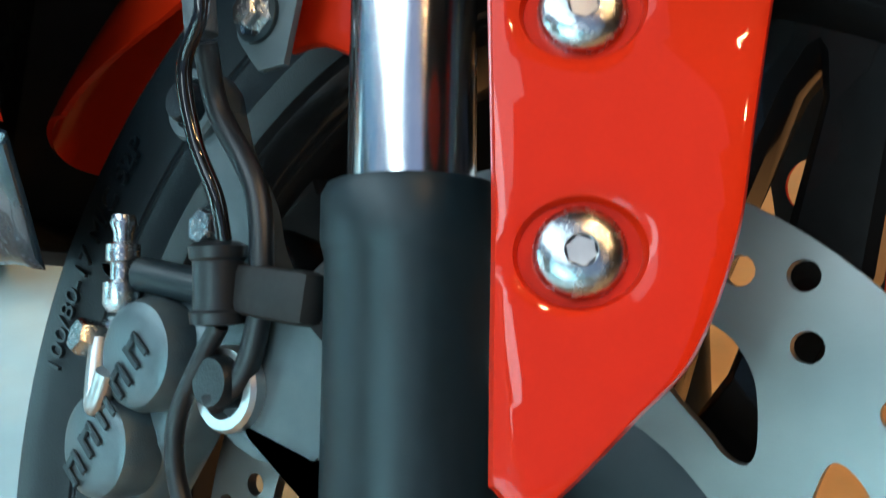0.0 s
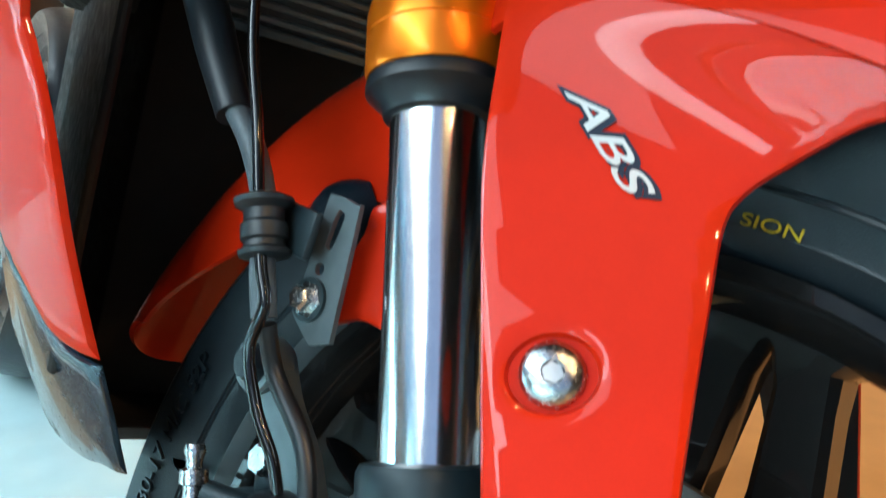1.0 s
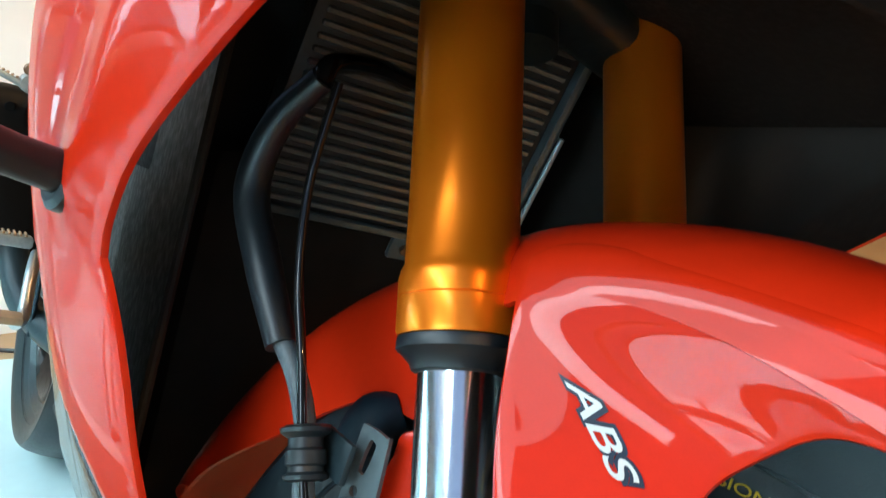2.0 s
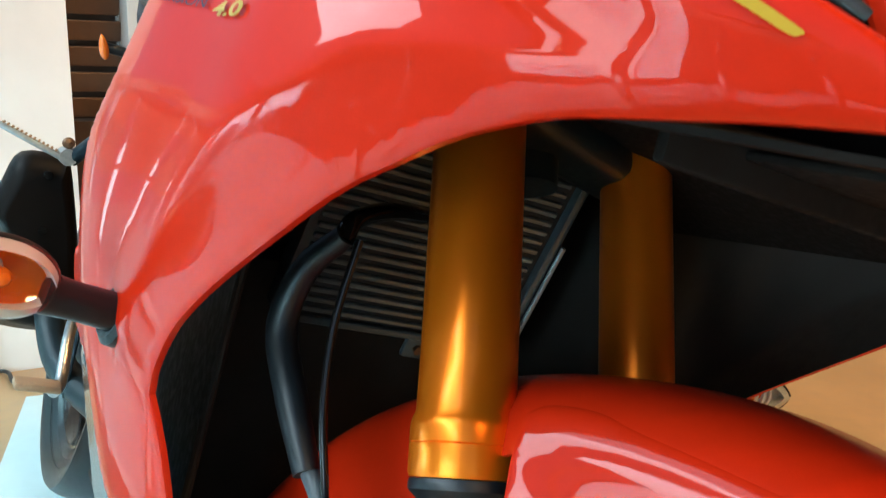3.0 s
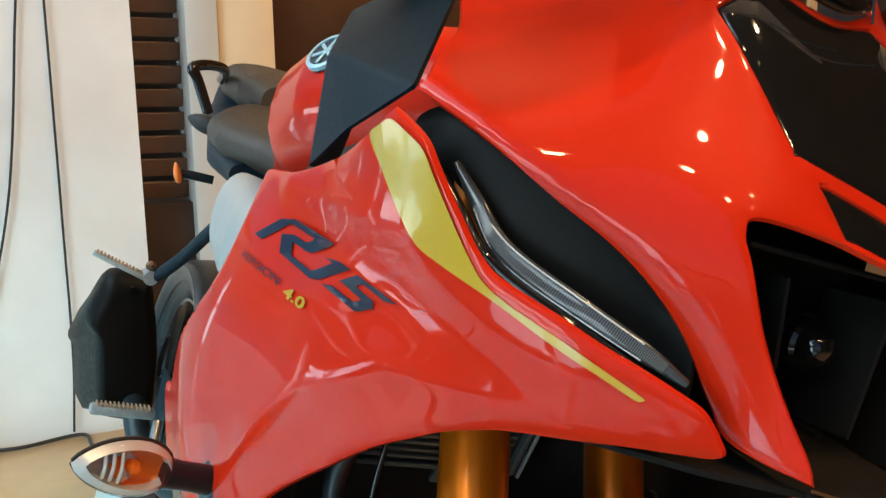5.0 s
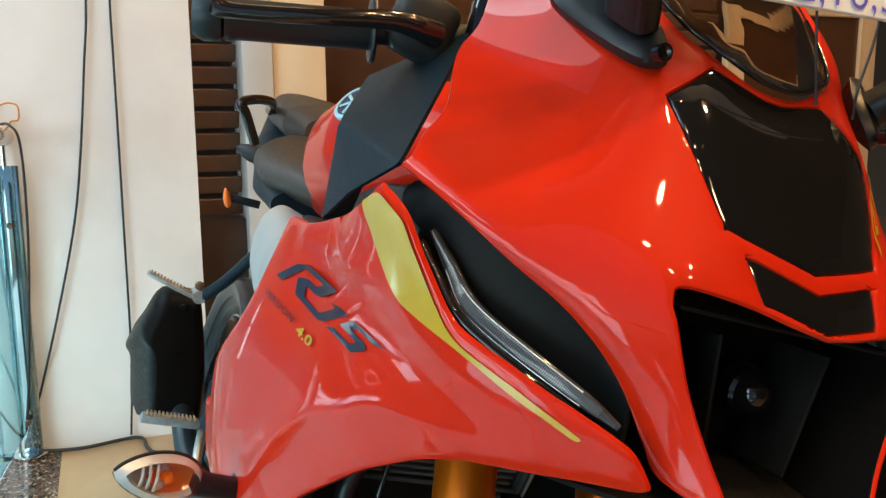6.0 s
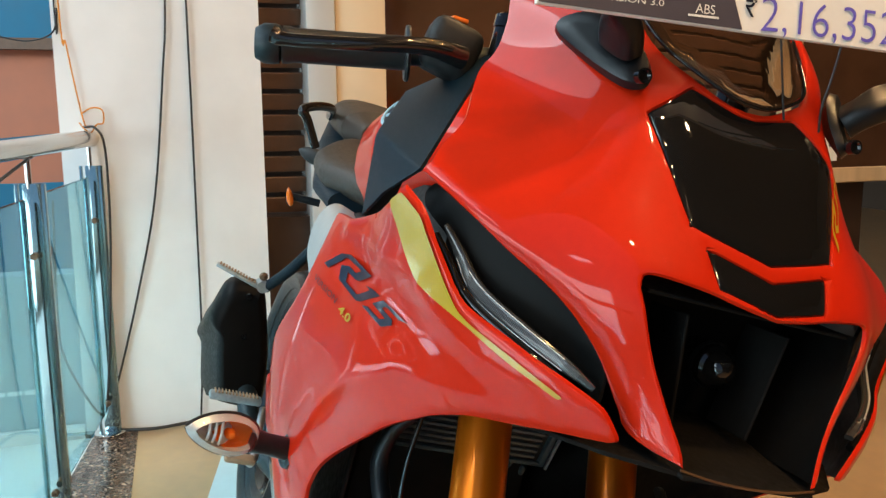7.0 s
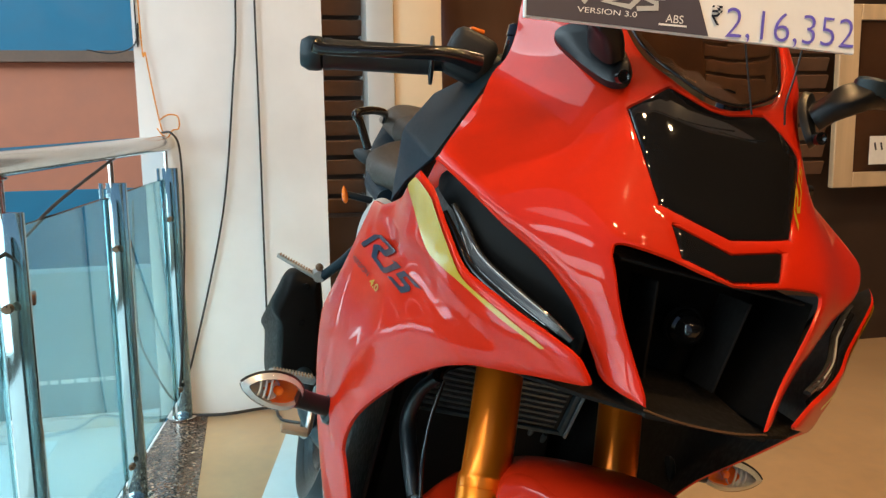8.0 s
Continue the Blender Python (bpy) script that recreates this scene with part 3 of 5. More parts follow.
def spoke(deg, drift):
    """One cast spoke, from the hub to the rim: a tapered bar, broader at the rim, with rounded edges."""
    bm, rings = bmesh.new(), []
    for r, w, t in ((0.030, 0.012, 0.017), (0.09, 0.013, 0.014), (0.14, 0.0145, 0.0125), (0.18, 0.0120, 0.014), (0.193, 0.014, 0.016), (0.2, 0.024, 0.018)):
        ring = []
        for u, v in ((-1, -0.7), (-0.75, -1), (0.75, -1), (1, -0.7), (1, 0.7), (0.75, 1), (-0.75, 1), (-1, 0.7)):
            ring.append(bm.verts.new(AXLE + Matrix.Rotation(-radians(deg + drift * (r - 0.14)), 3, "Y") @ Vector((r, v * t, u * w))))
        rings.append(ring)
    for a, b in zip(rings, rings[1:]):
        for k in range(8):
            bm.faces.new((a[k], a[(k + 1) % 8], b[(k + 1) % 8], b[k]))
    bmesh.ops.recalc_face_normals(bm, faces=bm.faces)
    return bm


for k in range(5):
    for deg, drift in ((75.8, 125.0), (93.8, -60.0)):
        part("spoke", spoke(deg + 72 * k, drift), GLOSSY_RIM, wheel, "", STEER)
part("hub", lathe([(0.018, -0.055), (0.030, -0.053), (0.036, -0.045), (0.037, 0.03), (0.03, 0.045), (0.018, 0.05)], 40, HUB), SATIN, wheel, "", STEER)
part("axle", rod(AXLE + Vector((0, -0.12, 0)), AXLE + Vector((0, 0.12, 0)), 0.0095, 20), STEEL, wheel, "", STEER)


def pol2d(r, deg):
    return (r * math.cos(radians(deg)), r * math.sin(radians(deg)))


def flat_plate(outline, holes, thick, step=0.012):
    """A flat sheet with holes, in x and z, thick along y."""
    verts, tris, _ = plate2d(outline, step, holes)
    bm = bmesh.new()
    a = [bm.verts.new((v.x, -thick / 2, v.y)) for v in verts]
    b = [bm.verts.new((v.x, thick / 2, v.y)) for v in verts]
    seen = set()
    for t in tris:
        bm.faces.new([a[i] for i in t]), bm.faces.new([b[i] for i in reversed(t)])
        seen |= {(t[i], t[(i + 1) % 3]) for i in range(3)}
    for i, j in list(seen):
        if (j, i) not in seen:
            bm.faces.new((a[j], a[i], b[i], b[j]))
    bmesh.ops.recalc_face_normals(bm, faces=bm.faces)
    return bm


# brake disc: drilled ring with slanted windows
disc_holes = []
for k in range(30):
    base = 72.4 + 12 * k
    r = (0.132, 0.124)[k % 2]
    disc_holes.append(ring2d(0.0043, 0, 14, pol2d(r, base - (0 if k % 2 == 0 else -5.6 + 11.2))))
for k in range(15):
    disc_holes.append(ring2d(0.0043, 0, 14, pol2d(0.1185, 66.7 + 24 * k)))
WINDOW = [(0.1078, 86.5), (0.1079, 80.0), (0.1076, 74.5), (0.1041, 69.5), (0.0986, 65.6), (0.0906, 60.8), (0.0859, 60.0), (0.0831, 63.0), (0.0838, 69.0), (0.0855, 77.0), (0.0895, 82.5), (0.0969, 87.4), (0.1045, 89.8)]
for k in range(10):
    disc_holes.append(spline([Vector(pol2d(r, d + k * 36)) for r, d in WINDOW], 4, True))
bm = flat_plate(ring2d(0.141, 0, 96), disc_holes + [ring2d(0.0722, 0, 60)], 0.0045, 0.02)
disc = part("brake_disc", bm, DISC, bike, "drilled steel brake disc", STEER @ Matrix.Translation(AXLE + Vector((0, -0.0515, 0))), 30)
part("disc_carrier", lathe([(0.036, 0.044), (0.0735, 0.0480), (0.0735, 0.0505), (0.066, 0.0535), (0.036, 0.0535)], 60, HUB, True), SATIN, disc, "black disc carrier", STEER)
for k in range(5):
    part("disc_bolt", lathe([(0.007, 0), (0.0075, 0.001), (0.007, 0.004), (0.004, 0.005), (0.0035, 0.002)], 16, between(polar(0.061, 40 + 72 * k, -0.0537), polar(0.061, 40 + 72 * k, -1))), STEEL, disc, "", STEER)

# lettering moulded on the tyre
def on_tyre(r0, deg0, y, turn=-1):
    def put(c):
        a = radians(deg0) + turn * c.x / r0
        r = r0 + c.y
        return AXLE + Vector((r * math.cos(a), y - c.z, r * math.sin(a)))
    return put


for text, r0, deg, size in (("100/80-17 M/C 52P", 0.2570, 186.5, 0.0150), ("TUBELESS", 0.262, 262, 0.011), ("FRONT WHEEL", 0.262, 40, 0.011)):
    part("sidewall_lettering", letters(text, size, Matrix.Identity(4), 0.0009, on_tyre(r0, deg, -0.0553)), RUBBER, tyre_part, "", STEER)
part("sidewall_lettering", letters("SION", 0.0066, Matrix.Scale(1.5, 4, (1, 0, 0)), 0.0003, on_tyre(0.2300, 90.6, -0.0425)), YELLOW, tyre_part, "yellow printed tyre lettering", STEER)

# front mudguard
fend_base = hill([(-.084, .587, -.115), (-.050, .548, -.105), (-.006, .523, -.095), (-.012, .463, -.121), (.010, .412, -.125)])
BOLTS = [(-.0096, .4625), (.0118, .4118)]


def crown_at(deg):
    """The crown's half width, lower edge, top and squareness at an angle round the axle."""
    wide = np.interp(deg, [46, 60, 72, 84, 96, 106, 113, 122, 132, 145, 160, 166], [.062, .070, .077, .087, .098, .106, .092, .064, .060, .060, .059, .055])
    edge = np.interp(deg, [46, 60, 72, 82, 92, 102, 113, 122, 127, 131, 136, 141, 147, 154, 163, 166], [.282, .281, .279, .281, .287, .291, .280, .236, .238, .266, .271, .276, .282, .297, .322, .331])
    top = np.interp(deg, [46, 60, 80, 92, 105, 116, 128, 140, 155, 166], [.324, .332, .338, .337, .333, .334, .337, .342, .346, .348])
    return wide, edge, top, np.interp(deg, [46, 112, 130], [3.0, 3.0, 4.8])


def fend_fold(x, z):
    """The flank's sheet: nearly flat below, bending over into the crown above the arch."""
    r, deg = math.hypot(x - AXLE.x, z - AXLE.z), math.degrees(math.atan2(z - AXLE.z, x - AXLE.x))
    wide, edge, top, bend = (float(v) for v in crown_at(deg))
    q = min(1.0, max(0.0, (r - edge) / (top - edge)))
    f = (1 - q ** (1 / 0.7)) ** (1 / bend)
    crown = -wide * (1 - (1 - f) ** 1.25) - 0.001
    k, turn = min(1.0, max(0.0, (r - 0.226) / 0.070)), min(1.0, max(0.0, (86 - deg) / 12))
    k, turn = k * k * (3 - 2 * k), turn * turn * (3 - 2 * turn)
    k = max(k, turn * min(1.0, max(0.0, (r - 0.228) / 0.030))) * min(1.0, max(0.0, (116 - deg) / 10))
    flat = fend_base(x, z)
    return flat + k * (crown - flat)


def fend_height(x, z):
    """The folded sheet with its bends eased, as a moulded panel has them."""
    near = (-.014, -.007, 0, .007, .014)
    eased = sum(fend_fold(x + a, z + b) for a in near for b in near) / 25
    far = min(1.0, max(0.0, (math.hypot(x - AXLE.x, z - AXLE.z) - 0.292) / 0.018))
    return eased + far * (fend_fold(x, z) - eased)


FEND_LINE = [(-.088, .590), (-.080, .562), (-.057, .513), (-.031, .464), (-.011, .423), (.004, .389), (.016, .362), (.026, .36), (.035, .385), (.039, .400), (.037, .425), (.030, .452), (.019, .493), (.012, .519), (.013, .531),
             (.021, .543), (.034, .5565), (.046, .5625), (.064, .564), (.084, .5615), (.094, .580), (.058, .600), (.02, .604), (-.03, .604), (-.054, .605), (-.078, .599)]
bm = shell(spline(FEND_LINE, 14, True, corners=(0, 6)), fend_height, SIDE, -1, step=0.0036, soft=0.003, holes=[ring2d(0.0114, 0, 48, b) for b in BOLTS])
other = mirrored(bm)
fender = part("front_fender", bm, [RED, BLACK], bike, "glossy red front mudguard", STEER)
part("fender_flank", other, [RED, BLACK], fender, "", STEER)


def fender_crown():
    """The arched middle of the mudguard, swept round the axle."""
    deg = np.linspace(46, 164.6, 61)
    wide, edge, top, bends = crown_at(deg)
    wide, edge, top = (np.convolve(np.pad(v, 3, "edge"), np.ones(5) / 5, "same")[3:-3] for v in (wide, edge, top))
    bm, rows = bmesh.new(), []
    for d, w, e, t, bend in zip(deg, wide, edge, top, bends):
        row = []
        for s in np.linspace(-1, 1, 37):
            f = abs(s)
            tail = 6.2 * (1 - f ** 3) * min(1.0, max(0.0, (d - 140) / 24.6))       # the hind end is rounded
            row.append(bm.verts.new(polar(e + (t - e) * (1 - f ** bend) ** 0.7 if f < 1 else e, d + tail, math.copysign(w * (1 - (1 - f) ** 1.25), s))))
        rows.append(row)
    for a, b in zip(rows, rows[1:]):
        for k in range(36):
            bm.faces.new((a[k], a[k + 1], b[k + 1], b[k]))
    bmesh.ops.recalc_face_normals(bm, faces=bm.faces)
    bmesh.ops.solidify(bm, geom=bm.faces[:], thickness=0.003)
    return bm


part("fender_crown", fender_crown(), RED, fender, "", STEER)
LUG = [(-.1420, .4570), (-.1365, .4520), (-.1350, .4385), (-.1226, .4440), (-.1020, .4450), (-.0950, .4700), (-.1150, .4950), (-.1330, .4910), (-.1345, .4780), (-.1385, .4640)]
part("fender_lug", shell(spline(LUG, 5, True), lambda x, z: -.084 + 0.25 * (x + .12), SIDE, -1, step=0.006, soft=0.003), [RED, BLACK], fender, "", STEER)


def fend_out(x, z, lift=0.0):
    return Vector((x, fend_height(x, z) - lift, z))


for bx, bz in BOLTS:
    nrm = Vector((fend_base(bx + .001, bz) - fend_base(bx, bz), -0.001, fend_base(bx, bz + .001) - fend_base(bx, bz))).normalized()
    at = fend_out(bx, bz) - nrm * 0.0036
    head_m = between(at, at + nrm)
    part("bolt_dish", lathe([(0.0150, -0.0010), (0.0145, 0.0002), (0.0125, 0.0001), (0.0001, 0.0)], 56, head_m), RED, fender, "", STEER)
    bolt = part("bolt", lathe([(0.0099, 0), (0.0101, 0.0016), (0.0097, 0.0028), (0.0082, 0.0043), (0.0058, 0.0054), (0.0036, 0.0057), (0.0033, 0.0052), (0.0032, 0.002)], 40, head_m), BOLT_STEEL, fender, "domed zinc socket bolt", STEER)
    part("socket", lathe([(0.0001, 0.0021), (0.0031, 0.0021), (0.0031, 0.0050), (0.0034, 0.0050)], 6, head_m), STEEL, fender, "", STEER)


def on_flank(x, z, ux, uz, shear=0.0):
    """Lays flat lettering on the mudguard's flank, along the direction (ux, uz)."""
    def put(c):
        a, b = c.x + shear * c.y, c.y
        px, pz = x + ux * a - uz * b, z + uz * a + ux * b
        return fend_out(px, pz, 0.0008 + c.z)
    return put


TILT_ABS = math.atan2(.5135 - .550, -.006 + .048)
ux, uz = math.cos(TILT_ABS), math.sin(TILT_ABS)
for grow, lift, mt, lab in ((0.0011, 0.0, DECAL, "dark outline of the lettering"), (0.0001, 0.0004, SILVER, "silver slanted lettering")):
    bm = letters("ABS", 0.0112, Matrix.Translation((0, 0, lift)) @ Matrix.Scale(2.15, 4, (1, 0, 0)), 0.0, on_flank(-.0475, .5465, ux, uz, 0.75), grow)
    part("abs_lettering", bm, mt, fender, lab, STEER)

# ---- brake caliper, stays and hoses beside the wheel ----
caliper = part("brake_caliper", box(0.052, 0.030, 0.096, pose(-.158, -.074, .300, 0, 14, 0), 0.010, 3), ALLOY, bike, "grey cast two-piston brake caliper", STEER)
for k, (cx, cz) in enumerate(((-.150, .322), (-.157, .284))):
    part("piston_cover", lathe([(0.0001, 0.0125), (0.0150, 0.0125), (0.0185, 0.0105), (0.0205, 0.006), (0.0205, -0.004)], 36, between((cx, -.089, cz), (cx, -1, cz))), ALLOY, caliper, "grey caliper piston cover", STEER)
# raised lettering on the caliper, as plain bars
for k in range(5):
    a = pose(-.1600 + 0.0034 * k, -.1025, .2735 + 0.0128 * k, 0, 18, 0)
    for dx, dz, w, h in ((0, 0.0034, 0.0112, 0.0026), (-0.0036, 0.0, 0.0030, 0.0085), (0, -0.0030, 0.0112, 0.0026)):
        part("lettering_bar", box(w, 0.0012, h, a @ pose(dx, 0, dz), 0.0004, 1), SATIN, caliper, "", STEER)
part("bleed_nipple", lathe([(0.0001, 0.036), (0.0042, 0.036), (0.0050, 0.033), (0.0036, 0.029), (0.0036, 0.026), (0.0062, 0.025), (0.0062, 0.019), (0.0044, 0.018), (0.0044, 0.012), (0.0068, 0.011), (0.0068, 0.003), (0.005, 0)], 16, between((-.171, -.094, .330), (-.187, -.096, .372))), BOLT_STEEL, caliper, "bright bleed screw", STEER)
part("banjo_bolt", lathe([(0.0001, 0.014), (0.0060, 0.014), (0.0072, 0.012), (0.0072, 0.004), (0.0092, 0.003), (0.0092, 0)], 6, between((-.181, -.088, .314), (-.186, -.110, .317))), BOLT_STEEL, caliper, "bright hose bolt", STEER)
part("banjo", lathe([(0.0001, 0.006), (0.0105, 0.006), (0.0112, 0.003), (0.0105, 0)], 20, between((-.180, -.084, .313), (-.186, -.110, .316))), STEEL, caliper, "", STEER)
part("hose_tail", tube([(-.178, -.094, .316), (-.168, -.098, .304), (-.160, -.101, .298), (-.158, -.102, .312)], 0.0042, 10), STEEL, caliper, "", STEER)
part("mount_bolt", lathe([(0.0001, 0.009), (0.0062, 0.009), (0.0074, 0.007), (0.0074, 0)], 6, between((-.152, -.078, .370), (-.153, -.095, .371))), BOLT_STEEL, caliper, "", STEER)
part("mount_ear", box(0.030, 0.014, 0.040, pose(-.150, -.070, .362, 0, -18, 0), 0.006, 3), SATIN, caliper, "", STEER)
part("pad_pin", rod((-.137, -.086, .352), (-.170, -.092, .346), 0.0065, 14, bevel=0.001), SATIN, caliper, "", STEER)

# caliper stay: a forked arm from the fork casting to a ring
ARM = [(-.1700, .4130), (-.1660, .4195), (-.1583, .4225), (-.1500, .4200), (-.1440, .4130), (-.1342, .4021), (-.1164, .3885), (-.1055, .3754), (-.0870, .3640), (-.0660, .3560), (-.0560, .3440), (-.0600, .3260), (-.0760, .3170), (-.0920, .3150), (-.1080, .3200),
       (-.1150, .3320), (-.1120, .3480), (-.1150, .3600), (-.1216, .3734), (-.1308, .3808), (-.1484, .3949), (-.1581, .4004), (-.1665, .4050)]
stay = part("caliper_stay", flat_plate(spline([Vector(p) for p in ARM], 4, True), [ring2d(0.0080, 0, 24, (-.1570, .4115)), ring2d(0.0080, 0, 24, (-.1000, .3330))], 0.010, 0.006), SATIN_GREY, bike, "satin grey caliper stay", STEER @ pose(0, -.092, 0))
part("stay_ring", lathe([(0.0088, -0.006), (0.0125, -0.006), (0.0128, 0.004), (0.0118, 0.0055), (0.0088, 0.0055)], 32, between((-.157, -.096, .4115), (-.157, -1, .4115)), True), SATIN_GREY, stay, "", STEER)
part("stay_pin", lathe([(0.0001, 0.013), (0.0062, 0.013), (0.0072, 0.011), (0.0072, -0.01)], 24, between((-.157, -.094, .4115), (-.157, -1, .4115))), RUBBER, stay, "", STEER)
part("stay_ring", lathe([(0.0095, -0.006), (0.0135, -0.006), (0.0140, 0.005), (0.0128, 0.0065), (0.0095, 0.0065)], 32, between((-.100, -.096, .331), (-.100, -1, .331)), True), STEEL, stay, "", STEER)
part("stay_pin", lathe([(0.0001, 0.014), (0.0075, 0.014), (0.0085, 0.012), (0.0085, -0.01)], 24, between((-.101, -.094, .333), (-.101, -1, .333))), RUBBER, stay, "", STEER)

# hose bracket on the mudguard: slotted plate, bolt and grommet
plate = [(-.1445, .4895), (-.1300, .4885), (-.1275, .4840), (-.1205, .4335), (-.1310, .4290), (-.1395, .4335), (-.1475, .4400), (-.1465, .4530), (-.1470, .4850)]
slot = spline([Vector(p) for p in ((-.1395, .4830), (-.1365, .4840), (-.1345, .4815), (-.1360, .4690), (-.1390, .4680), (-.1405, .4700))], 4, True)
hole = ring2d(0.0027, 0, 12, (-.1390, .4590))
bracket = part("hose_bracket", flat_plate(spline([Vector(p) for p in plate], 4, True, corners=(3, 4)), [slot, hole], 0.0025, 0.006), SATIN_GREY, bike, "grey slotted steel bracket", STEER @ pose(0, -.098, 0))
part("bolt", lathe([(0.0001, 0.0075), (0.0045, 0.0075), (0.0056, 0.0062), (0.0056, 0.002), (0.0078, 0.0019), (0.0078, 0)], 6, between((-.1385, -.0995, .4460), (-.1385, -1, .4460))), BOLT_STEEL, bracket, "bright hexagon bolt", STEER)
part("bolt_washer", lathe([(0.0001, 0.0016), (0.0092, 0.0016), (0.0092, 0)], 24, between((-.1385, -.0993, .4460), (-.1385, -1, .4460))), SATIN, bracket, "", STEER)
part("grommet_arm", box(0.030, 0.004, 0.020, pose(-.1525, -.105, .471, 0, 0, -14), 0.0015, 2), SATIN, bracket, "", STEER)
part("grommet", lathe([(0.0075, 0), (0.0105, 0.001), (0.0110, 0.003), (0.0088, 0.0045), (0.0084, 0.007), (0.0098, 0.008), (0.0098, 0.014), (0.0084, 0.0155), (0.0084, 0.020), (0.0098, 0.021), (0.0120, 0.0225), (0.0125, 0.0245), (0.0095, 0.0260)], 28, between((-.1545, -.1150, .4560), (-.1690, -.1160, .4850))), HOSE, bracket, "black rubber hose grommet", STEER)
part("hose_clip", lathe([(0.0062, 0), (0.0090, 0.0005), (0.0092, 0.004), (0.0080, 0.005), (0.0080, 0.020), (0.0090, 0.021), (0.0092, 0.0245), (0.0068, 0.026)], 24, between((-.1060, -.1060, .3500), (-.1155, -.1085, .3755))), HOSE, bracket, "black rubber hose clip", STEER)
part("clip_arm", box(0.040, 0.010, 0.016, pose(-.090, -.104, .3665, 0, -14, -6), 0.003, 2), BLACK, bracket, "", STEER)

brake_hose = part("brake_hose", tube([(-.222, -.131, .640), (-.246, -.131, .612), (-.252, -.128, .575), (-.226, -.124, .540), (-.196, -.121, .508)], 0.0082, 16, radii=[0.0070, 0.0084, 0.0098, 0.0098, 0.0080]), HOSE, bike, "black sleeved brake hose", STEER)
part("inner_hose", tube([(-.200, -.1212, .513), (-.181, -.1185, .498), (-.166, -.1158, .478), (-.154, -.1150, .452), (-.146, -.1130, .434)], 0.0054, 12), HOSE_GREY, brake_hose, "", STEER)
part("sensor_wire", tube([(-.214, -.127, .640), (-.210, -.127, .590), (-.198, -.124, .545), (-.178, -.122, .508), (-.165, -.121, .483), (-.150, -.120, .455), (-.140, -.120, .441), (-.1415, -.119, .422), (-.1300, -.116, .402), (-.1165, -.113, .388), (-.1105, -.110, .376)], 0.0025, 10), GLOSS, brake_hose, "thin shiny black sensor wire", STEER)
part("sensor_wire", tube([(-.1060, -.106, .350), (-.1095, -.106, .335), (-.1130, -.105, .316), (-.1080, -.104, .300), (-.095, -.102, .285), (-.08, -.098, .27)], 0.0032, 10), HOSE, brake_hose, "", STEER)
part("caliper_hose", tube([(-.1445, -.112, .432), (-.139, -.104, .413), (-.113, -.103, .395), (-.100, -.103, .375), (-.094, -.102, .355), (-.094, -.102, .338), (-.100, -.105, .326)], 0.0040, 10), HOSE, brake_hose, "", STEER)
part("hose_pipe", tube([(-.222, -.131, .636), (-.226, -.126, .648), (-.236, -.105, .657), (-.248, -.075, .664), (-.262, -.04, .668)], 0.0060, 12), GLOSS, brake_hose, "bent shiny black pipe", STEER)
# dark liner in the mudguard's inner flank, modelled as a short bent tube
part("fender_liner", tube([(-.164, -.055, .492), (-.172, -.062, .483), (-.176, -.062, .468), (-.172, -.058, .452)], 0.014, 14, radii=[0.010, 0.016, 0.016, 0.008]), NAVY, fender, "dark plastic inner liner", STEER)

# ---- details of the fairing ----
STRIPE = [(-.0292, .8681), (-.0394, .864), (-.0494, .8582), (-.0411, .8443), (-.0348, .8333), (-.0279, .8232), (-.021, .8149), (-.0148, .8085), (-.0093, .8045), (.0047, .799), (.0232, .7924), (.0366, .7865), (.0487, .7801), (.0598, .7743),
          (.0717, .7684), (.0808, .7632), (.0843, .7615), (.0858, .7622), (.086, .7637), (.0788, .7684), (.0694, .774), (.0594, .7797), (.0482, .785), (.0364, .7904), (.0285, .7949), (.0227, .8002), (.0172, .8088), (.0128, .8171),
          (.0065, .8316), (.0012, .8442), (-.0039, .8556), (-.0136, .8623), (-.0244, .8679)]
side_parts = [o for o in bike.children if o.name.startswith("side_fairing")]
stripe = decal(spline(STRIPE, 4, True, corners=(0,)), side_height, SIDE, -1, 0.0035, 0.0013)
other = mirrored(stripe)
part("yellow_stripe", stripe, YELLOW, side_parts[0], "yellow vinyl stripe")
part("yellow_stripe", other, YELLOW, side_parts[1], "yellow vinyl stripe")


def stroke(line, width):
    """The outline of a flat stroke of that width along a line."""
    pts = [Vector(p) for p in line]
    left, right = [], []
    for i, p in enumerate(pts):
        a = (p - pts[i - 1]).normalized() if i else (pts[1] - p).normalized()
        b = (pts[i + 1] - p).normalized() if i < len(pts) - 1 else a
        na, nb = Vector((-a.y, a.x)), Vector((-b.y, b.x))
        nn = (na + nb).normalized()
        k = width / 2 / max(nn.dot(na), 0.45)
        left.append(p + nn * k), right.append(p - nn * k)
    return left + right[::-1]


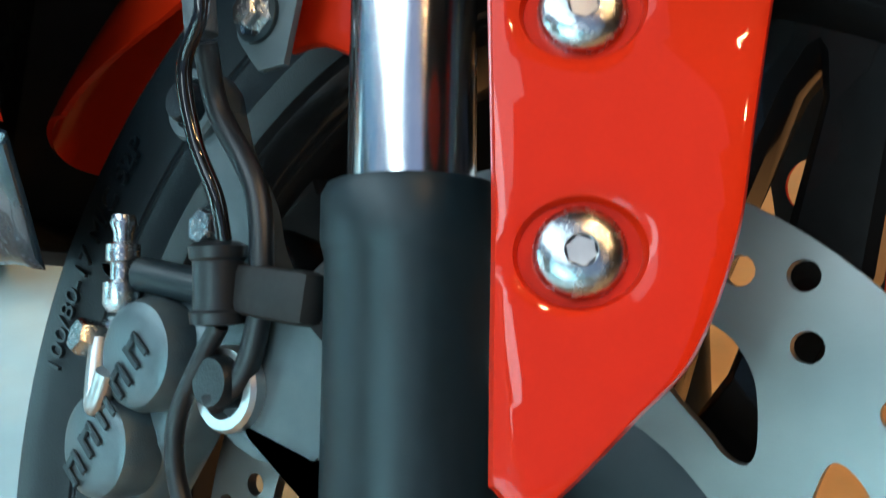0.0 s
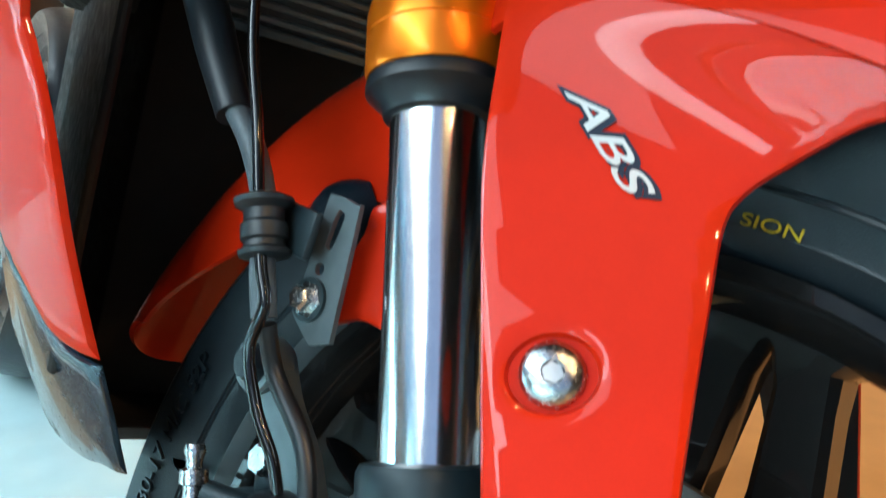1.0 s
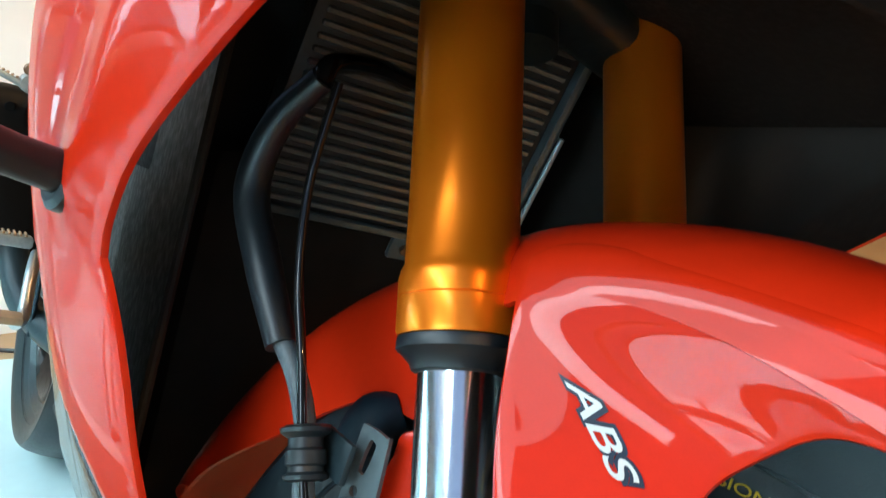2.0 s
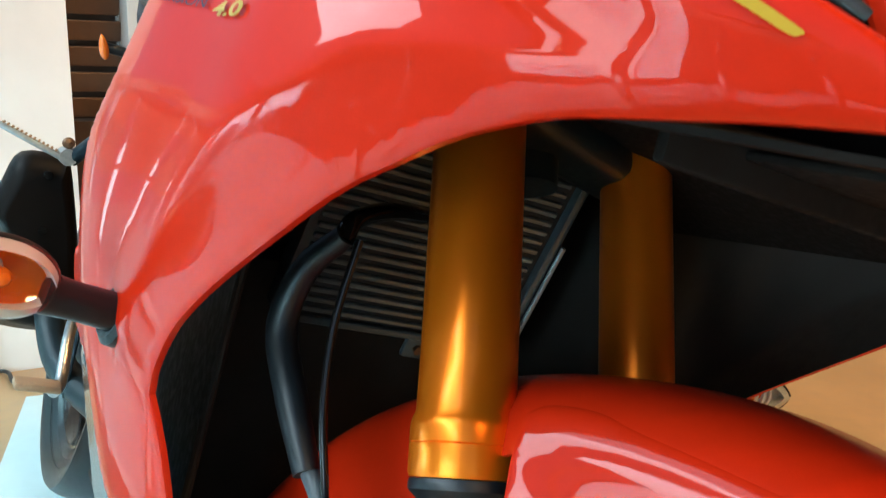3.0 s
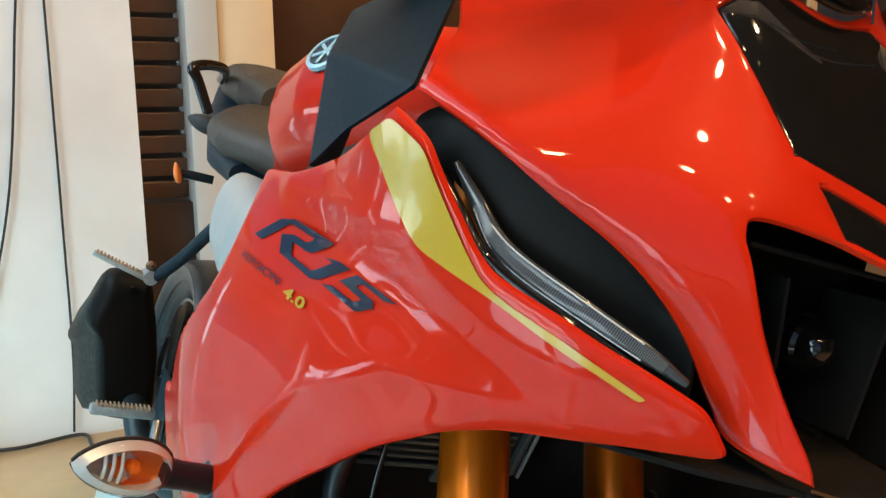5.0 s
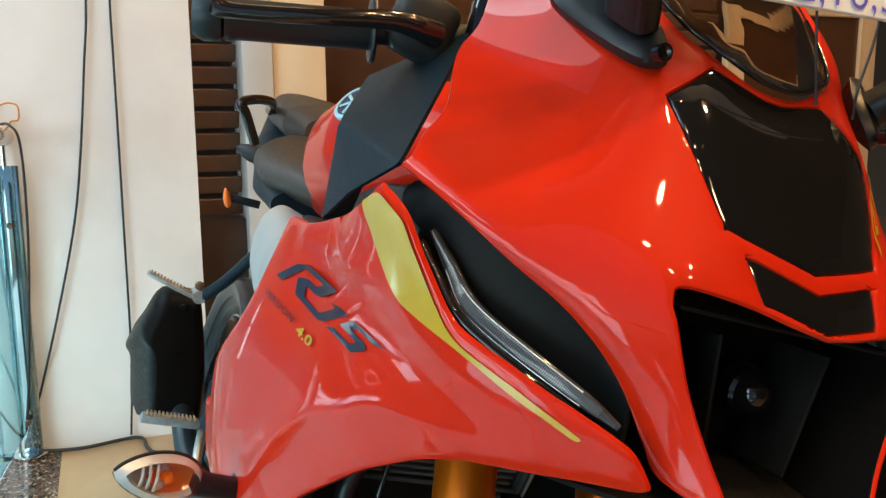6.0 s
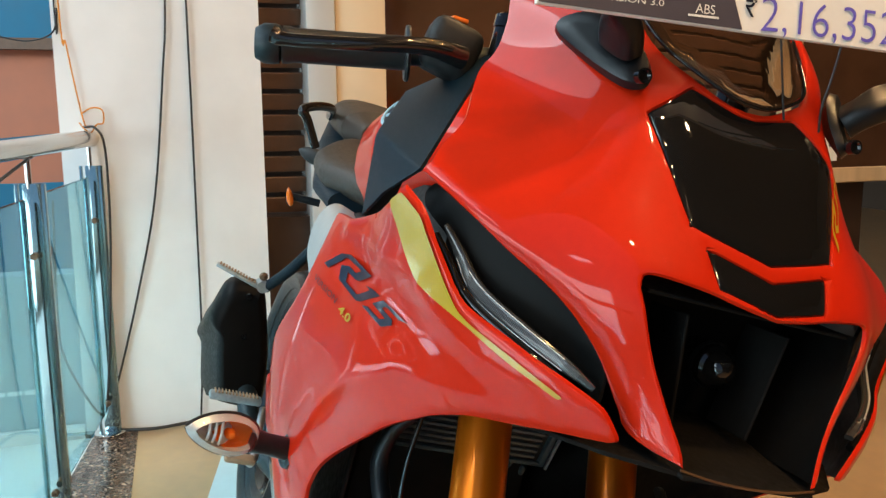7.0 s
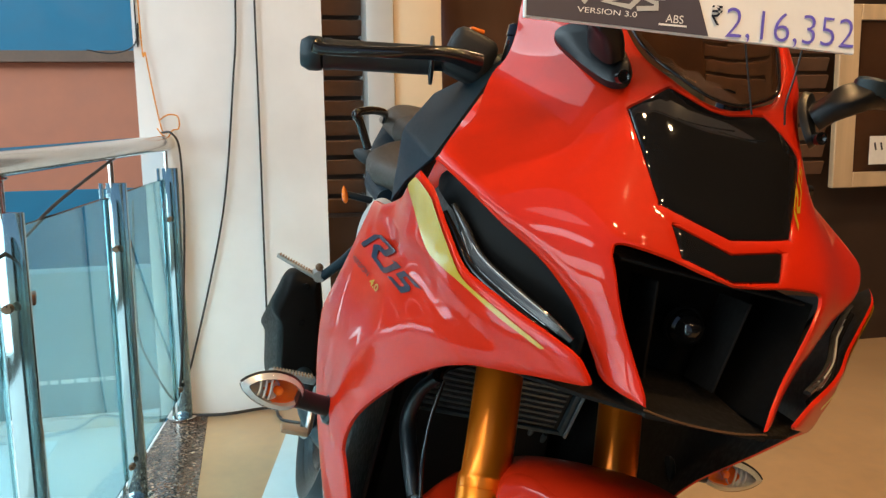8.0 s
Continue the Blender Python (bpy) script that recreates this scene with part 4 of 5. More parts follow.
MARK = [[(-.2425, .7755), (-.2062, .7927), (-.1827, .7963), (-.1095, .7908), (-.1131, .7887), (-.1429, .7789), (-.152, .7781), (-.1773, .7804), (-.1728, .7717), (-.1354, .7682), (-.1299, .7691), (-.1049, .7785), (-.1063, .7793), (-.1189, .78),
         (-.0968, .7816), (-.0797, .7798), (-.1163, .7656), (-.1295, .7635), (-.1909, .77), (-.1969, .783), (-.178, .7856), (-.158, .7835), (-.1472, .7874), (-.15, .7885), (-.1855, .7919), (-.1912, .7911), (-.2257, .7737)],
        [(-.0894, .7708), (-.0724, .7782), (-.0507, .7741), (-.0332, .7701), (-.0458, .7695), (-.0648, .7742), (-.0682, .7735), (-.0719, .7715), (-.0535, .7671), (-.052, .763), (-.0644, .7578), (-.0673, .7575), (-.11, .764), (-.0958, .7662), (-.071, .7623), (-.0639, .7648), (-.066, .7658)]]
for line in MARK:
    for s, owner in zip((0, 1), side_parts):
        bm = decal(line, side_height, SIDE, -1, 0.0035, 0.0014)
        part("model_mark", mirrored(bm) if s else bm, DECAL, owner, "dark blue angular number decal")
        if s:
            bm.free()


def on_side(x, z, deg, sx=1.0, shear=0.0):
    c, s = math.cos(radians(deg)), math.sin(radians(deg))

    def put(p):
        a, b = sx * p.x + shear * p.y, p.y
        px, pz = x + c * a - s * b, z + s * a + c * b
        return Vector((px, side_height(px, pz) - 0.0019 - p.z, pz))
    return put


part("version_lettering", letters("VERSION", 0.0082, Matrix.Identity(4), 0.0, on_side(-.2550, .7560, -4.9, 2.45, 0.3), 0.00005), DECAL, side_parts[0], "dark printed lettering")
part("version_lettering", letters("4.0", 0.0100, Matrix.Identity(4), 0.0, on_side(-.1625, .7452, -2.0, 3.3, 0.3), 0.0003), YELLOW, side_parts[0], "yellow printed lettering")

# lamp recess, light guide and duct behind the nose
def band(points, widths, deep, out, seg=14):
    """A flattened strip along points, its broad face turned outwards."""
    line = spline(points, 8)
    bm, rings = bmesh.new(), []
    for i, p in enumerate(line):
        d = (line[min(i + 1, len(line) - 1)] - line[max(i - 1, 0)]).normalized()
        n = (out - d * out.dot(d)).normalized()
        u = n.cross(d)
        w = float(np.interp(i / (len(line) - 1), np.linspace(0, 1, len(widths)), widths))
        ring = []
        for k in range(seg):
            c, e = math.cos(2 * math.pi * k / seg), math.sin(2 * math.pi * k / seg)
            ring.append(bm.verts.new(p + u * (w * math.copysign(abs(c) ** 0.6, c)) + n * (deep * math.copysign(abs(e) ** 0.6, e))))
        rings.append(ring)
    for a, b in zip(rings, rings[1:]):
        for k in range(seg):
            bm.faces.new((a[k], a[(k + 1) % seg], b[(k + 1) % seg], b[k]))
    bm.faces.new(rings[0][::-1]), bm.faces.new(rings[-1])
    bmesh.ops.recalc_face_normals(bm, faces=bm.faces)
    return bm


recess_height = lambda x, z: min(-0.101, side_base(x, z) + 0.030 + 0.42 * max(0.0, x + 0.015) + 0.35 * max(0.0, z - 0.835 + 0.55 * x))
RECESS = [(-.060, .866), (-.042, .884), (-.010, .876), (.03, .852), (.060, .822), (.074, .796), (.078, .768), (.074, .759), (.06, .764), (.03, .780), (.005, .805), (-.015, .84)]
GUIDE = [(-.012, -.216, .850), (-.003, -.203, .832), (.006, -.193, .816), (.022, -.182, .805), (.051, -.160, .792), (.074, -.136, .780), (.087, -.117, .770)]
for s in (1, -1):
    bm = shell(spline(RECESS, 4, True), recess_height, SIDE, -1, 0.012, soft=0.002)
    recess = part("lamp_recess", bm if s > 0 else mirrored(bm), GLOSS_DARK, bike, "black lamp recess")
    if s < 0:
        bm.free()
    line = [Vector((x + .003, (y + .003) * s, z + .004)) for x, y, z in GUIDE]
    part("light_guide", band(line, [0.0015, 0.0045, 0.0060, 0.0062, 0.0058, 0.0050, 0.0022], 0.0034, Vector((.55, -.82 * s, .15))), GUIDE_GREY, recess, "clear daytime light guide")
    part("guide_rim", tube([p + Vector((-.002, -.006 * s, -.0085)) for p in line], 0.0042, 10, radii=[0.003, 0.0042, 0.0045, 0.004, 0.003]), GLOSS, recess)
    # silver lines put in for lamp glints, thicker on the left guide
    for lift in (-.80, .80):
        part("guide_glint", tube([p + Vector((.0016, -.0024 * s, lift * w)) for p, w in zip(line[1:-1], (0.0045, 0.0060, 0.0062, 0.0058, 0.0050))], 0.0005 if s > 0 else 0.0010, 6), SILVER, recess, "bright line put in for lamp glints along the guide")
    teeth = bmesh.new()
    fine = spline(line, 28)
    for i in range(30, len(fine) - 16):
        d = (fine[i + 1] - fine[i - 1]).normalized()
        n = Vector((.55, -.82 * s, .15))
        n = (n - d * n.dot(d)).normalized()
        turn = Matrix((d, n.cross(d), n)).transposed().to_4x4()
        bmesh.ops.create_cube(teeth, size=1, matrix=Matrix.Translation(fine[i] + n * 0.0030) @ turn @ Matrix.Diagonal((0.0005, 0.0060, 0.0012, 1)))
    part("guide_ribs", teeth, RIB_GREY, recess, "row of fine ribs")

duct = part("nose_duct", box(0.008, 0.20, 0.15, pose(.005, 0, .80), 0.003, 2), DUCT, bike, "black air duct")
part("duct_floor", box(0.13, 0.112, 0.004, pose(.066, 0, .7375, 0, 2, 0), 0.0015, 2), DUCT, duct)
part("duct_lip", tube([(.1285, -.057, .7395), (.132, -.03, .7365), (.133, 0, .7355), (.132, .03, .7365), (.1285, .057, .7395)], 0.0009, 8), BRONZE, duct)
for s in (-1, 1):
    bm = bmesh.new()
    quad = [bm.verts.new(p) for p in ((.122, .060 * s, .742), (.084, .098 * s, .850), (.008, .092 * s, .850), (.008, .060 * s, .742))]
    bm.faces.new(quad if s < 0 else quad[::-1])
    bmesh.ops.solidify(bm, geom=bm.faces[:], thickness=0.003)
    part("duct_wall", bm, DUCT, duct)
    part("duct_vane", box(0.05, 0.003, 0.085, pose(.050, .040 * s, .795, -8 * s, 0, 0), 0.001, 1), DUCT, duct)
part("duct_roof", box(0.08, 0.18, 0.003, pose(.045, 0, .8505, 0, 4, 0), 0.001, 1), DUCT, duct)
lamp_house = part("projector_lamp", lathe([(0.0001, 0.026), (0.007, 0.0245), (0.0115, 0.020), (0.0130, 0.012), (0.0155, 0.010), (0.0170, 0.004), (0.0170, -0.02)], 40, between((.046, .004, .801), (1, .004, .79))), SMOKED_LENS, duct, "dark projector headlamp lens")
part("lamp_ring", lathe([(0.0170, 0.002), (0.0182, 0.004), (0.0188, 0.002), (0.0182, -0.002)], 40, between((.048, .004, .801), (1, .004, .79)), True), DUCT, duct)
under = [(.125, .0), (.125, -.056), (.10, -.10), (.02, -.17), (-.05, -.195), (-.22, -.205), (-.40, -.20)]
bm = bmesh.new()
rows = [[bm.verts.new((x, y * s, .737 - 0.06 * (0.125 - x) + 0.05 * (1 - s * s) * min(1.0, (0.125 - x) / 0.25))) for s in np.linspace(-1, 1, 9)] for x, y in under]
for a, b in zip(rows, rows[1:]):
    for k in range(8):
        if (a[k].co - a[k + 1].co).length > 1e-6 or (b[k].co - b[k + 1].co).length > 1e-6:
            bm.faces.new([v for v in dict.fromkeys((a[k], a[k + 1], b[k + 1], b[k]))])
bmesh.ops.remove_doubles(bm, verts=bm.verts, dist=1e-5)
bmesh.ops.recalc_face_normals(bm, faces=bm.faces)
bmesh.ops.solidify(bm, geom=bm.faces[:], thickness=0.003)
part("under_nose_tray", bm, DUCT, bike, "matt black tray under the nose")

# windscreen
SCREEN = both([(0, 1.0035), (-.021, 1.0065), (-.048, 1.0185), (-.066, 1.029), (-.079, 1.046), (-.094, 1.09), (-.097, 1.17), (-.07, 1.21), (0, 1.22)], (3, 4))
SCREEN_HALF = [(0, 1.0035, .012), (-.048, 1.0185, -.004), (-.08, 1.046, -.036), (-.094, 1.09, -.085), (-.097, 1.17, -.18), (0, 1.06, -.030), (0, 1.12, -.095), (0, 1.22, -.21), (-.07, 1.21, -.225)]
screen_height = hill([p for y, z, x in SCREEN_HALF for p in ({(y, z, x), (-y, z, x)})])
part("windscreen", shell(SCREEN, screen_height, FRONT, 1, 0.014, thick=0.003, soft=0.0015, lift=0.002), SMOKED, bike, "smoked clear plastic windscreen")
part("screen_trim", tube([(screen_height(p.x, p.y) + 0.003, p.x, p.y) for p in spline([(.094, 1.09), (.079, 1.046), (.066, 1.029), (.048, 1.0185), (.021, 1.0065), (0, 1.0035), (-.021, 1.0065), (-.048, 1.0185), (-.066, 1.029), (-.079, 1.046), (-.094, 1.09)], 4)], 0.0016, 8, smooth=False), GLOSS, bike)
part("dash", box(0.05, 0.15, 0.06, pose(-.17, 0, 1.015, 0, -35, 0), 0.012, 3), BLACK, bike, "black instrument pod")

# mirrors
BASE = [(-.1315, 1.040), (-.1345, 1.026), (-.122, 1.006), (-.110, .991), (-.100, .9845), (-.090, .989), (-.0865, 1.006), (-.095, 1.030), (-.112, 1.046)]
for s in (-1, 1):
    bm = shell(spline(BASE, 5, True), nose_height, FRONT, 1, 0.006, thick=0.004, soft=0.008, lift=0.016)
    if s > 0:
        o = mirrored(bm)
        bm.free()
        bm = o
    mirror = part("mirror", bm, MIRROR_BLACK, bike, "folding black mirror on a rounded base")
    arm = [Vector(p) for p in ((-.012, .112 * s, 1.020), (.004, .128 * s, 1.040), (.000, .150 * s, 1.052), (-.028, .200 * s, 1.064), (-.06, .29 * s, 1.085))]
    part("mirror_arm", band(arm, [0.020, 0.018, 0.0165, 0.014, 0.013], 0.011, Vector((.35, -.2 * s, .9)), 20), MIRROR_BLACK, mirror)
    part("mirror_pivot", lathe([(0.0001, 0.006), (0.0145, 0.006), (0.0155, 0.004), (0.0165, 0.003), (0.0165, -0.01)], 32, between((.004, .152 * s, 1.062), (.008, .150 * s, 1.2))), SATIN, mirror)
    part("mirror_head", box(0.035, 0.16, 0.085, pose(-.07, .36 * s, 1.10, 0, 0, 8 * s), 0.016, 3), MIRROR_BLACK, mirror)
    part("mirror_bolt", lathe([(0.0001, 0.001), (0.003, 0.001), (0.0045, 0.003), (0.006, 0.003), (0.006, -0.004)], 20, between((.019, .103 * s, .998), (1, .103 * s, 1.06))), GLOSS, mirror)

# yellow number on the visor, front indicators
low, high = Vector((.0735, .908)), Vector((.0850, .974))
along = high - low
across = Vector((-along.y, along.x)).normalized() * 0.0135
for line in MARK:
    mark = [low + along * ((x + .2425) / .2093) + across * ((z - .7555) / .041 - 0.5) for x, z in line]
    part("model_mark", decal(mark, nose_height, FRONT, 1, 0.006, 0.0012), YELLOW, visor, "yellow angular number decal")


def almond(t):
    """Half height of the lens along its length: a drawn-out tip and a round root."""
    t = min(max(t, 0.003), 0.997)
    return t ** 0.72 * (1 - t) ** 0.5 / 0.438


def egg(a, b, wide, tall, seg=24, rows=18, cut=None):
    """A leaf-shaped pod from a to b; cut keeps one half: +1 the front, -1 the back."""
    a, b = Vector(a), Vector(b)
    d = (b - a)
    x = d.normalized()
    up = Vector((0, 0, 1)) - x * x.z
    up.normalize()
    fwd = x.cross(up)
    if fwd.x < 0:
        fwd = -fwd
    bm, rings = bmesh.new(), []
    for i in range(rows + 1):
        t = i / rows
        k = almond(t)
        ring = []
        for j in range(seg + 1 if cut else seg):
            ang = (math.pi * j / seg - math.pi / 2 + (math.pi if cut == -1 else 0)) if cut else 2 * math.pi * j / seg
            ring.append(bm.verts.new(a + d * t + fwd * (wide * k * math.cos(ang)) + up * (tall * k * math.sin(ang))))
        rings.append(ring)
    m = len(rings[0])
    for p, q in zip(rings, rings[1:]):
        for j in range(m - 1 if cut else m):
            bm.faces.new((p[j], p[(j + 1) % m], q[(j + 1) % m], q[j]))
    bmesh.ops.recalc_face_normals(bm, faces=bm.faces)
    return bm


for s in (-1, 1):
    tip, root = (-.222, .343 * s, .5945), (-.245, .267 * s, .5860)
    stalk = part("indicator", lathe([(0.0155, 0), (0.0150, 0.003), (0.0118, 0.006), (0.0112, 0.03), (0.0125, 0.05)], 24, between((-.258, .228 * s, .574), (-.246, .285 * s, .584))), RUBBER, bike, "front indicator with clear lens on a rubber stalk")
    tip, root = Vector(tip), Vector(root)
    along, ahead = root - tip, Vector((1, -.25 * s, 0)).normalized()
    part("indicator_shell", egg(tip, root, 0.020, 0.0217, cut=-1), BLACK, stalk, "black indicator housing")
    part("indicator_lens", egg(tip, root, 0.017, 0.0221, cut=1), LENS, stalk, "clear indicator lens").visible_shadow = False
    bezel = bmesh.new()
    loop = [(u, 1) for u in np.linspace(0, 1, 25)] + [(u, -1) for u in np.linspace(1, 0, 25)[1:-1]]
    outer = [bezel.verts.new(tip + along * u + Vector((0, 0, side * almond(u) * 0.0214)) + ahead * 0.001) for u, side in loop]
    brim = [bezel.verts.new(tip + along * (0.12 + 0.83 * u) + Vector((0, 0, side * almond(u) * 0.0152)) + ahead * 0.0060) for u, side in loop]
    bowl = [bezel.verts.new(tip + along * (0.14 + 0.79 * u) + Vector((0, 0, side * almond(u) * 0.0145)) - ahead * 0.003) for u, side in loop]
    for ra, rb in ((outer, brim), (brim, bowl)):
        for i in range(len(loop)):
            bezel.faces.new((ra[i], ra[(i + 1) % len(loop)], rb[(i + 1) % len(loop)], rb[i]))
    bmesh.ops.recalc_face_normals(bezel, faces=bezel.faces)
    part("lens_bezel", bezel, REFLECTOR, stalk, "silvered inner rim", None, 40)
    part("indicator_reflector", egg(tip + along * .15, tip + along * .62, 0.010, 0.0136, 9, 10, -1), REFLECTOR, stalk, "bright faceted reflector", None, 4)
    part("amber_reflector", egg(tip + along * .36, tip + along * .96, 0.010, 0.0165, 11, 10, -1), AMBER, stalk, "amber inner reflector", None, 12)
    for u in (.30, .38, .46):
        foot = tip + along * u + ahead * 0.002
        rise = Vector((0, 0, 0.0125 * almond((u - .12) / .83)))
        part("lens_rib", tube([foot - rise, foot + ahead * 0.003, foot + rise], 0.0015, 8), REFLECTOR, stalk)
    seat_at = tip + along * .60
    part("indicator_bulb", lathe([(0.0001, 0.012), (0.0034, 0.011), (0.0052, 0.008), (0.0056, 0.004), (0.0050, 0)], 20, between(seat_at - ahead * 0.006, seat_at + ahead)), AMBER, stalk, "amber bulb")
    part("lens_rim", tube([tip + along * u + Vector((0, 0, 0.0221 * almond(u))) for u in np.linspace(0.01, .99, 20)], 0.0016, 8), BLACK, stalk)
    part("stalk_foot", lathe([(0.0001, 0.004), (0.015, 0.004), (0.019, 0.001), (0.0195, -0.004)], 24, between((-.2605, .232 * s, .573), (-.25, .285 * s, .581))), RUBBER, stalk)

# folded dark panel between the nose and the tank
for s in (-1, 1):
    pts = [(-.034, -.237, .889), (-.170, -.2465, .914), (-.186, -.2365, .834), (-.275, -.204, .963), (-.165, -.160, 1.010), (-.120, -.2385, .862), (-.285, -.17, .93), (-.24, -.20, .84)]
    bm = bmesh.new()
    v = [bm.verts.new((x, y * -s, z)) for x, y, z in pts]
    for f in ((0, 1, 5), (5, 1, 2), (0, 4, 3, 1), (1, 3, 6), (1, 6, 7, 2)):
        bm.faces.new([v[i] for i in f])
    bmesh.ops.recalc_face_normals(bm, faces=bm.faces)
    if sum((f.normal.y * s for f in bm.faces)) < 0:
        bmesh.ops.reverse_faces(bm, faces=bm.faces)
    bmesh.ops.bevel(bm, geom=[e for e in bm.edges if len(e.link_faces) == 2], offset=0.004, segments=3, affect="EDGES", profile=0.5)
    bmesh.ops.solidify(bm, geom=bm.faces[:], thickness=0.003)
    part("inner_panel", bm, NAVY, bike, "folded matt dark panel", None, 50)


def loft(sections, seg=32, power=2.4):
    """A rounded body through cross sections (x, y, z, half width, half height)."""
    bm, rings = bmesh.new(), []
    for x, y, z, w, h in sections:
        ring = []
        for k in range(seg):
            a = 2 * math.pi * k / seg
            c, s = math.cos(a), math.sin(a)
            ring.append(bm.verts.new((x, y + w * math.copysign(abs(c) ** (2 / power), c), z + h * math.copysign(abs(s) ** (2 / power), s))))
        rings.append(ring)
    for a, b in zip(rings, rings[1:]):
        for k in range(seg):
            bm.faces.new((a[k], a[(k + 1) % seg], b[(k + 1) % seg], b[k]))
    bm.faces.new(rings[0]), bm.faces.new(rings[-1])
    bmesh.ops.recalc_face_normals(bm, faces=bm.faces)
    return bm


def through_sections(rows, n=24):
    a = np.array(rows, float)
    t = np.linspace(0, len(rows) - 1, n)
    i = np.clip(t.astype(int), 0, len(rows) - 2)
    f = (t - i)
    f = f * f * (3 - 2 * f)
    return a[i] * (1 - f)[:, None] + a[i + 1] * f[:, None]


tank = part("fuel_tank", loft(through_sections([(-.30, 0, .93, .10, .055), (-.36, 0, .93, .145, .075), (-.48, 0, .915, .176, .095), (-.60, 0, .895, .168, .098), (-.70, 0, .86, .125, .075), (-.78, 0, .83, .10, .04)])), RED, bike, "glossy red fuel tank")
emb_at, emb_n = Vector((-.4514, -.1590, .951)), Vector((.279, -.80, .53)).normalized()
em = between(emb_at, emb_at + emb_n)
part("badge", lathe([(0.0001, 0.003), (0.0215, 0.003), (0.0225, 0.002), (0.0225, -0.006)], 40, em), DECAL, tank, "round dark badge")
part("badge_ring", lathe([(0.0205, 0.0045), (0.0250, 0.0040), (0.0255, 0.0), (0.0205, 0.0)], 40, em, True), PALE_BLUE, tank, "pale blue badge ring")
for k in range(3):
    part("badge_bar", box(0.004, 0.036, 0.002, em @ pose(0, 0, 0.004, 0, 0, 60 * k), 0.0006, 1), PALE_BLUE, tank)
seat = part("rider_seat", loft(through_sections([(-.74, 0, .83, .08, .03), (-.80, 0, .842, .12, .038), (-.92, 0, .848, .158, .048), (-1.02, 0, .862, .155, .052), (-1.06, 0, .88, .13, .045), (-1.09, 0, .90, .10, .03)])), SEAT, bike, "dark brown vinyl rider seat")
pill = part("pillion_seat", loft(through_sections([(-1.06, 0, .93, .07, .035), (-1.10, 0, .94, .105, .045), (-1.25, 0, .962, .11, .045), (-1.36, 0, .985, .08, .03)])), SEAT, bike, "dark brown vinyl pillion seat")
part("tail_fairing", loft(through_sections([(-.86, 0, .80, .14, .035), (-1.0, 0, .82, .150, .04), (-1.2, 0, .89, .125, .04), (-1.38, 0, .945, .085, .035), (-1.46, 0, .965, .04, .02)])), NAVY, bike, "dark tail fairing")
for s in (-1, 1):
    part("grab_rail", tube([(-1.04, .155 * s, .885), (-1.02, .185 * s, .930), (-1.01, .198 * s, .946), (-1.06, .165 * s, .962), (-1.14, .125 * s, .968), (-1.20, .115 * s, .955)], 0.009, 12), BRONZE_BLACK, bike, "gloss dark grab rail")
    part("rear_hugger_knob", egg((-1.10, .175 * s, .872), (-1.06, .125 * s, .862), 0.014, 0.016), BLACK, bike)
    st = part("rear_indicator", rod((-1.15, .10 * s, .775), (-1.16, .165 * s, .775), 0.008, 14), RUBBER, bike, "small rear indicator")
    part("rear_lens", egg((-1.15, .170 * s, .792), (-1.15, .156 * s, .756), 0.009, 0.007), AMBER, st, "amber rear lens")
    # foot pegs
    peg = part("pillion_peg", tube([(-.90, .13 * s, .72), (-.95, .16 * s, .655), (-.997, .188 * s, .607)], 0.010, 12), NAVY, bike, "folding pillion footrest on a dark hanger")
    part("peg_plate", box(0.022, 0.085, 0.008, pose(-1.000, .243 * s, .6195, 17 * s, 0, 6 * s), 0.003, 2), PEG_ALLOY, peg, "ribbed grey footrest")
    part("peg_pivot", rod((-.983, .194 * s, .609), (-1.012, .196 * s, .611), 0.0115, 16), PEG_ALLOY, peg, "grey pivot block")
    part("pivot_bolt", lathe([(0.0001, 0.005), (0.006, 0.004), (0.008, 0.001), (0.008, -0.004)], 16, between((-.988, .197 * s, .628), (0, .197 * s, .75))), BRONZE_STEEL, peg, "brassy pivot bolt")
    for k in range(13):
        part("peg_rib", box(0.022, 0.0030, 0.0032, pose(-1.000, (.209 + .00567 * k) * s, .6250 + 0.00173 * (k - 6), 17 * s, 0, 6 * s), 0.0009, 1), TAN_RUBBER, peg)
    rp = part("rider_peg", box(0.022, 0.09, 0.014, pose(-.86, .212 * s, .432, 0, 0, 0), 0.004, 2), PEG_ALLOY, bike, "ribbed rider footrest with heel plate")
    for k in range(13):
        part("peg_rib", box(0.022, 0.0030, 0.0032, pose(-.86, (.176 + .006 * k) * s, .4405), 0.0009, 1), TAN_RUBBER, rp)
    part("heel_plate", box(0.09, 0.004, 0.16, pose(-.90, .150 * s, .40), 0.002, 2), NAVY, rp)
    part("pedal", tube([(-.86, .160 * s, .42), (-.83, .165 * s, .40), (-.78, .170 * s, .365), (-.75, .180 * s, .362)], 0.007, 10), STEEL, rp)
    part("pedal_pad", box(0.030, 0.050, 0.010, pose(-.75, .198 * s, .368), 0.004, 2), TAN_RUBBER, rp, "ribbed pedal pad")
    part("side_cover", loft(through_sections([(-.47, .164 * s, .735, .014, .030), (-.50, .162 * s, .735, .034, .054), (-.55, .157 * s, .737, .041, .062), (-.62, .152 * s, .74, .040, .068), (-.70, .153 * s, .75, .032, .060)]), 32, 2.1), SILVER_PAINT, bike, "silver side cover")

CAN = spline([Vector(p) for p in ((-.243, .602), (-.258, .560), (-.266, .516), (-.247, .486), (-.236, .440), (-.219, .365), (-.205, .352), (-.140, .350), (-.128, .365), (-.140, .470), (-.178, .600), (-.190, .608))], 4, True)
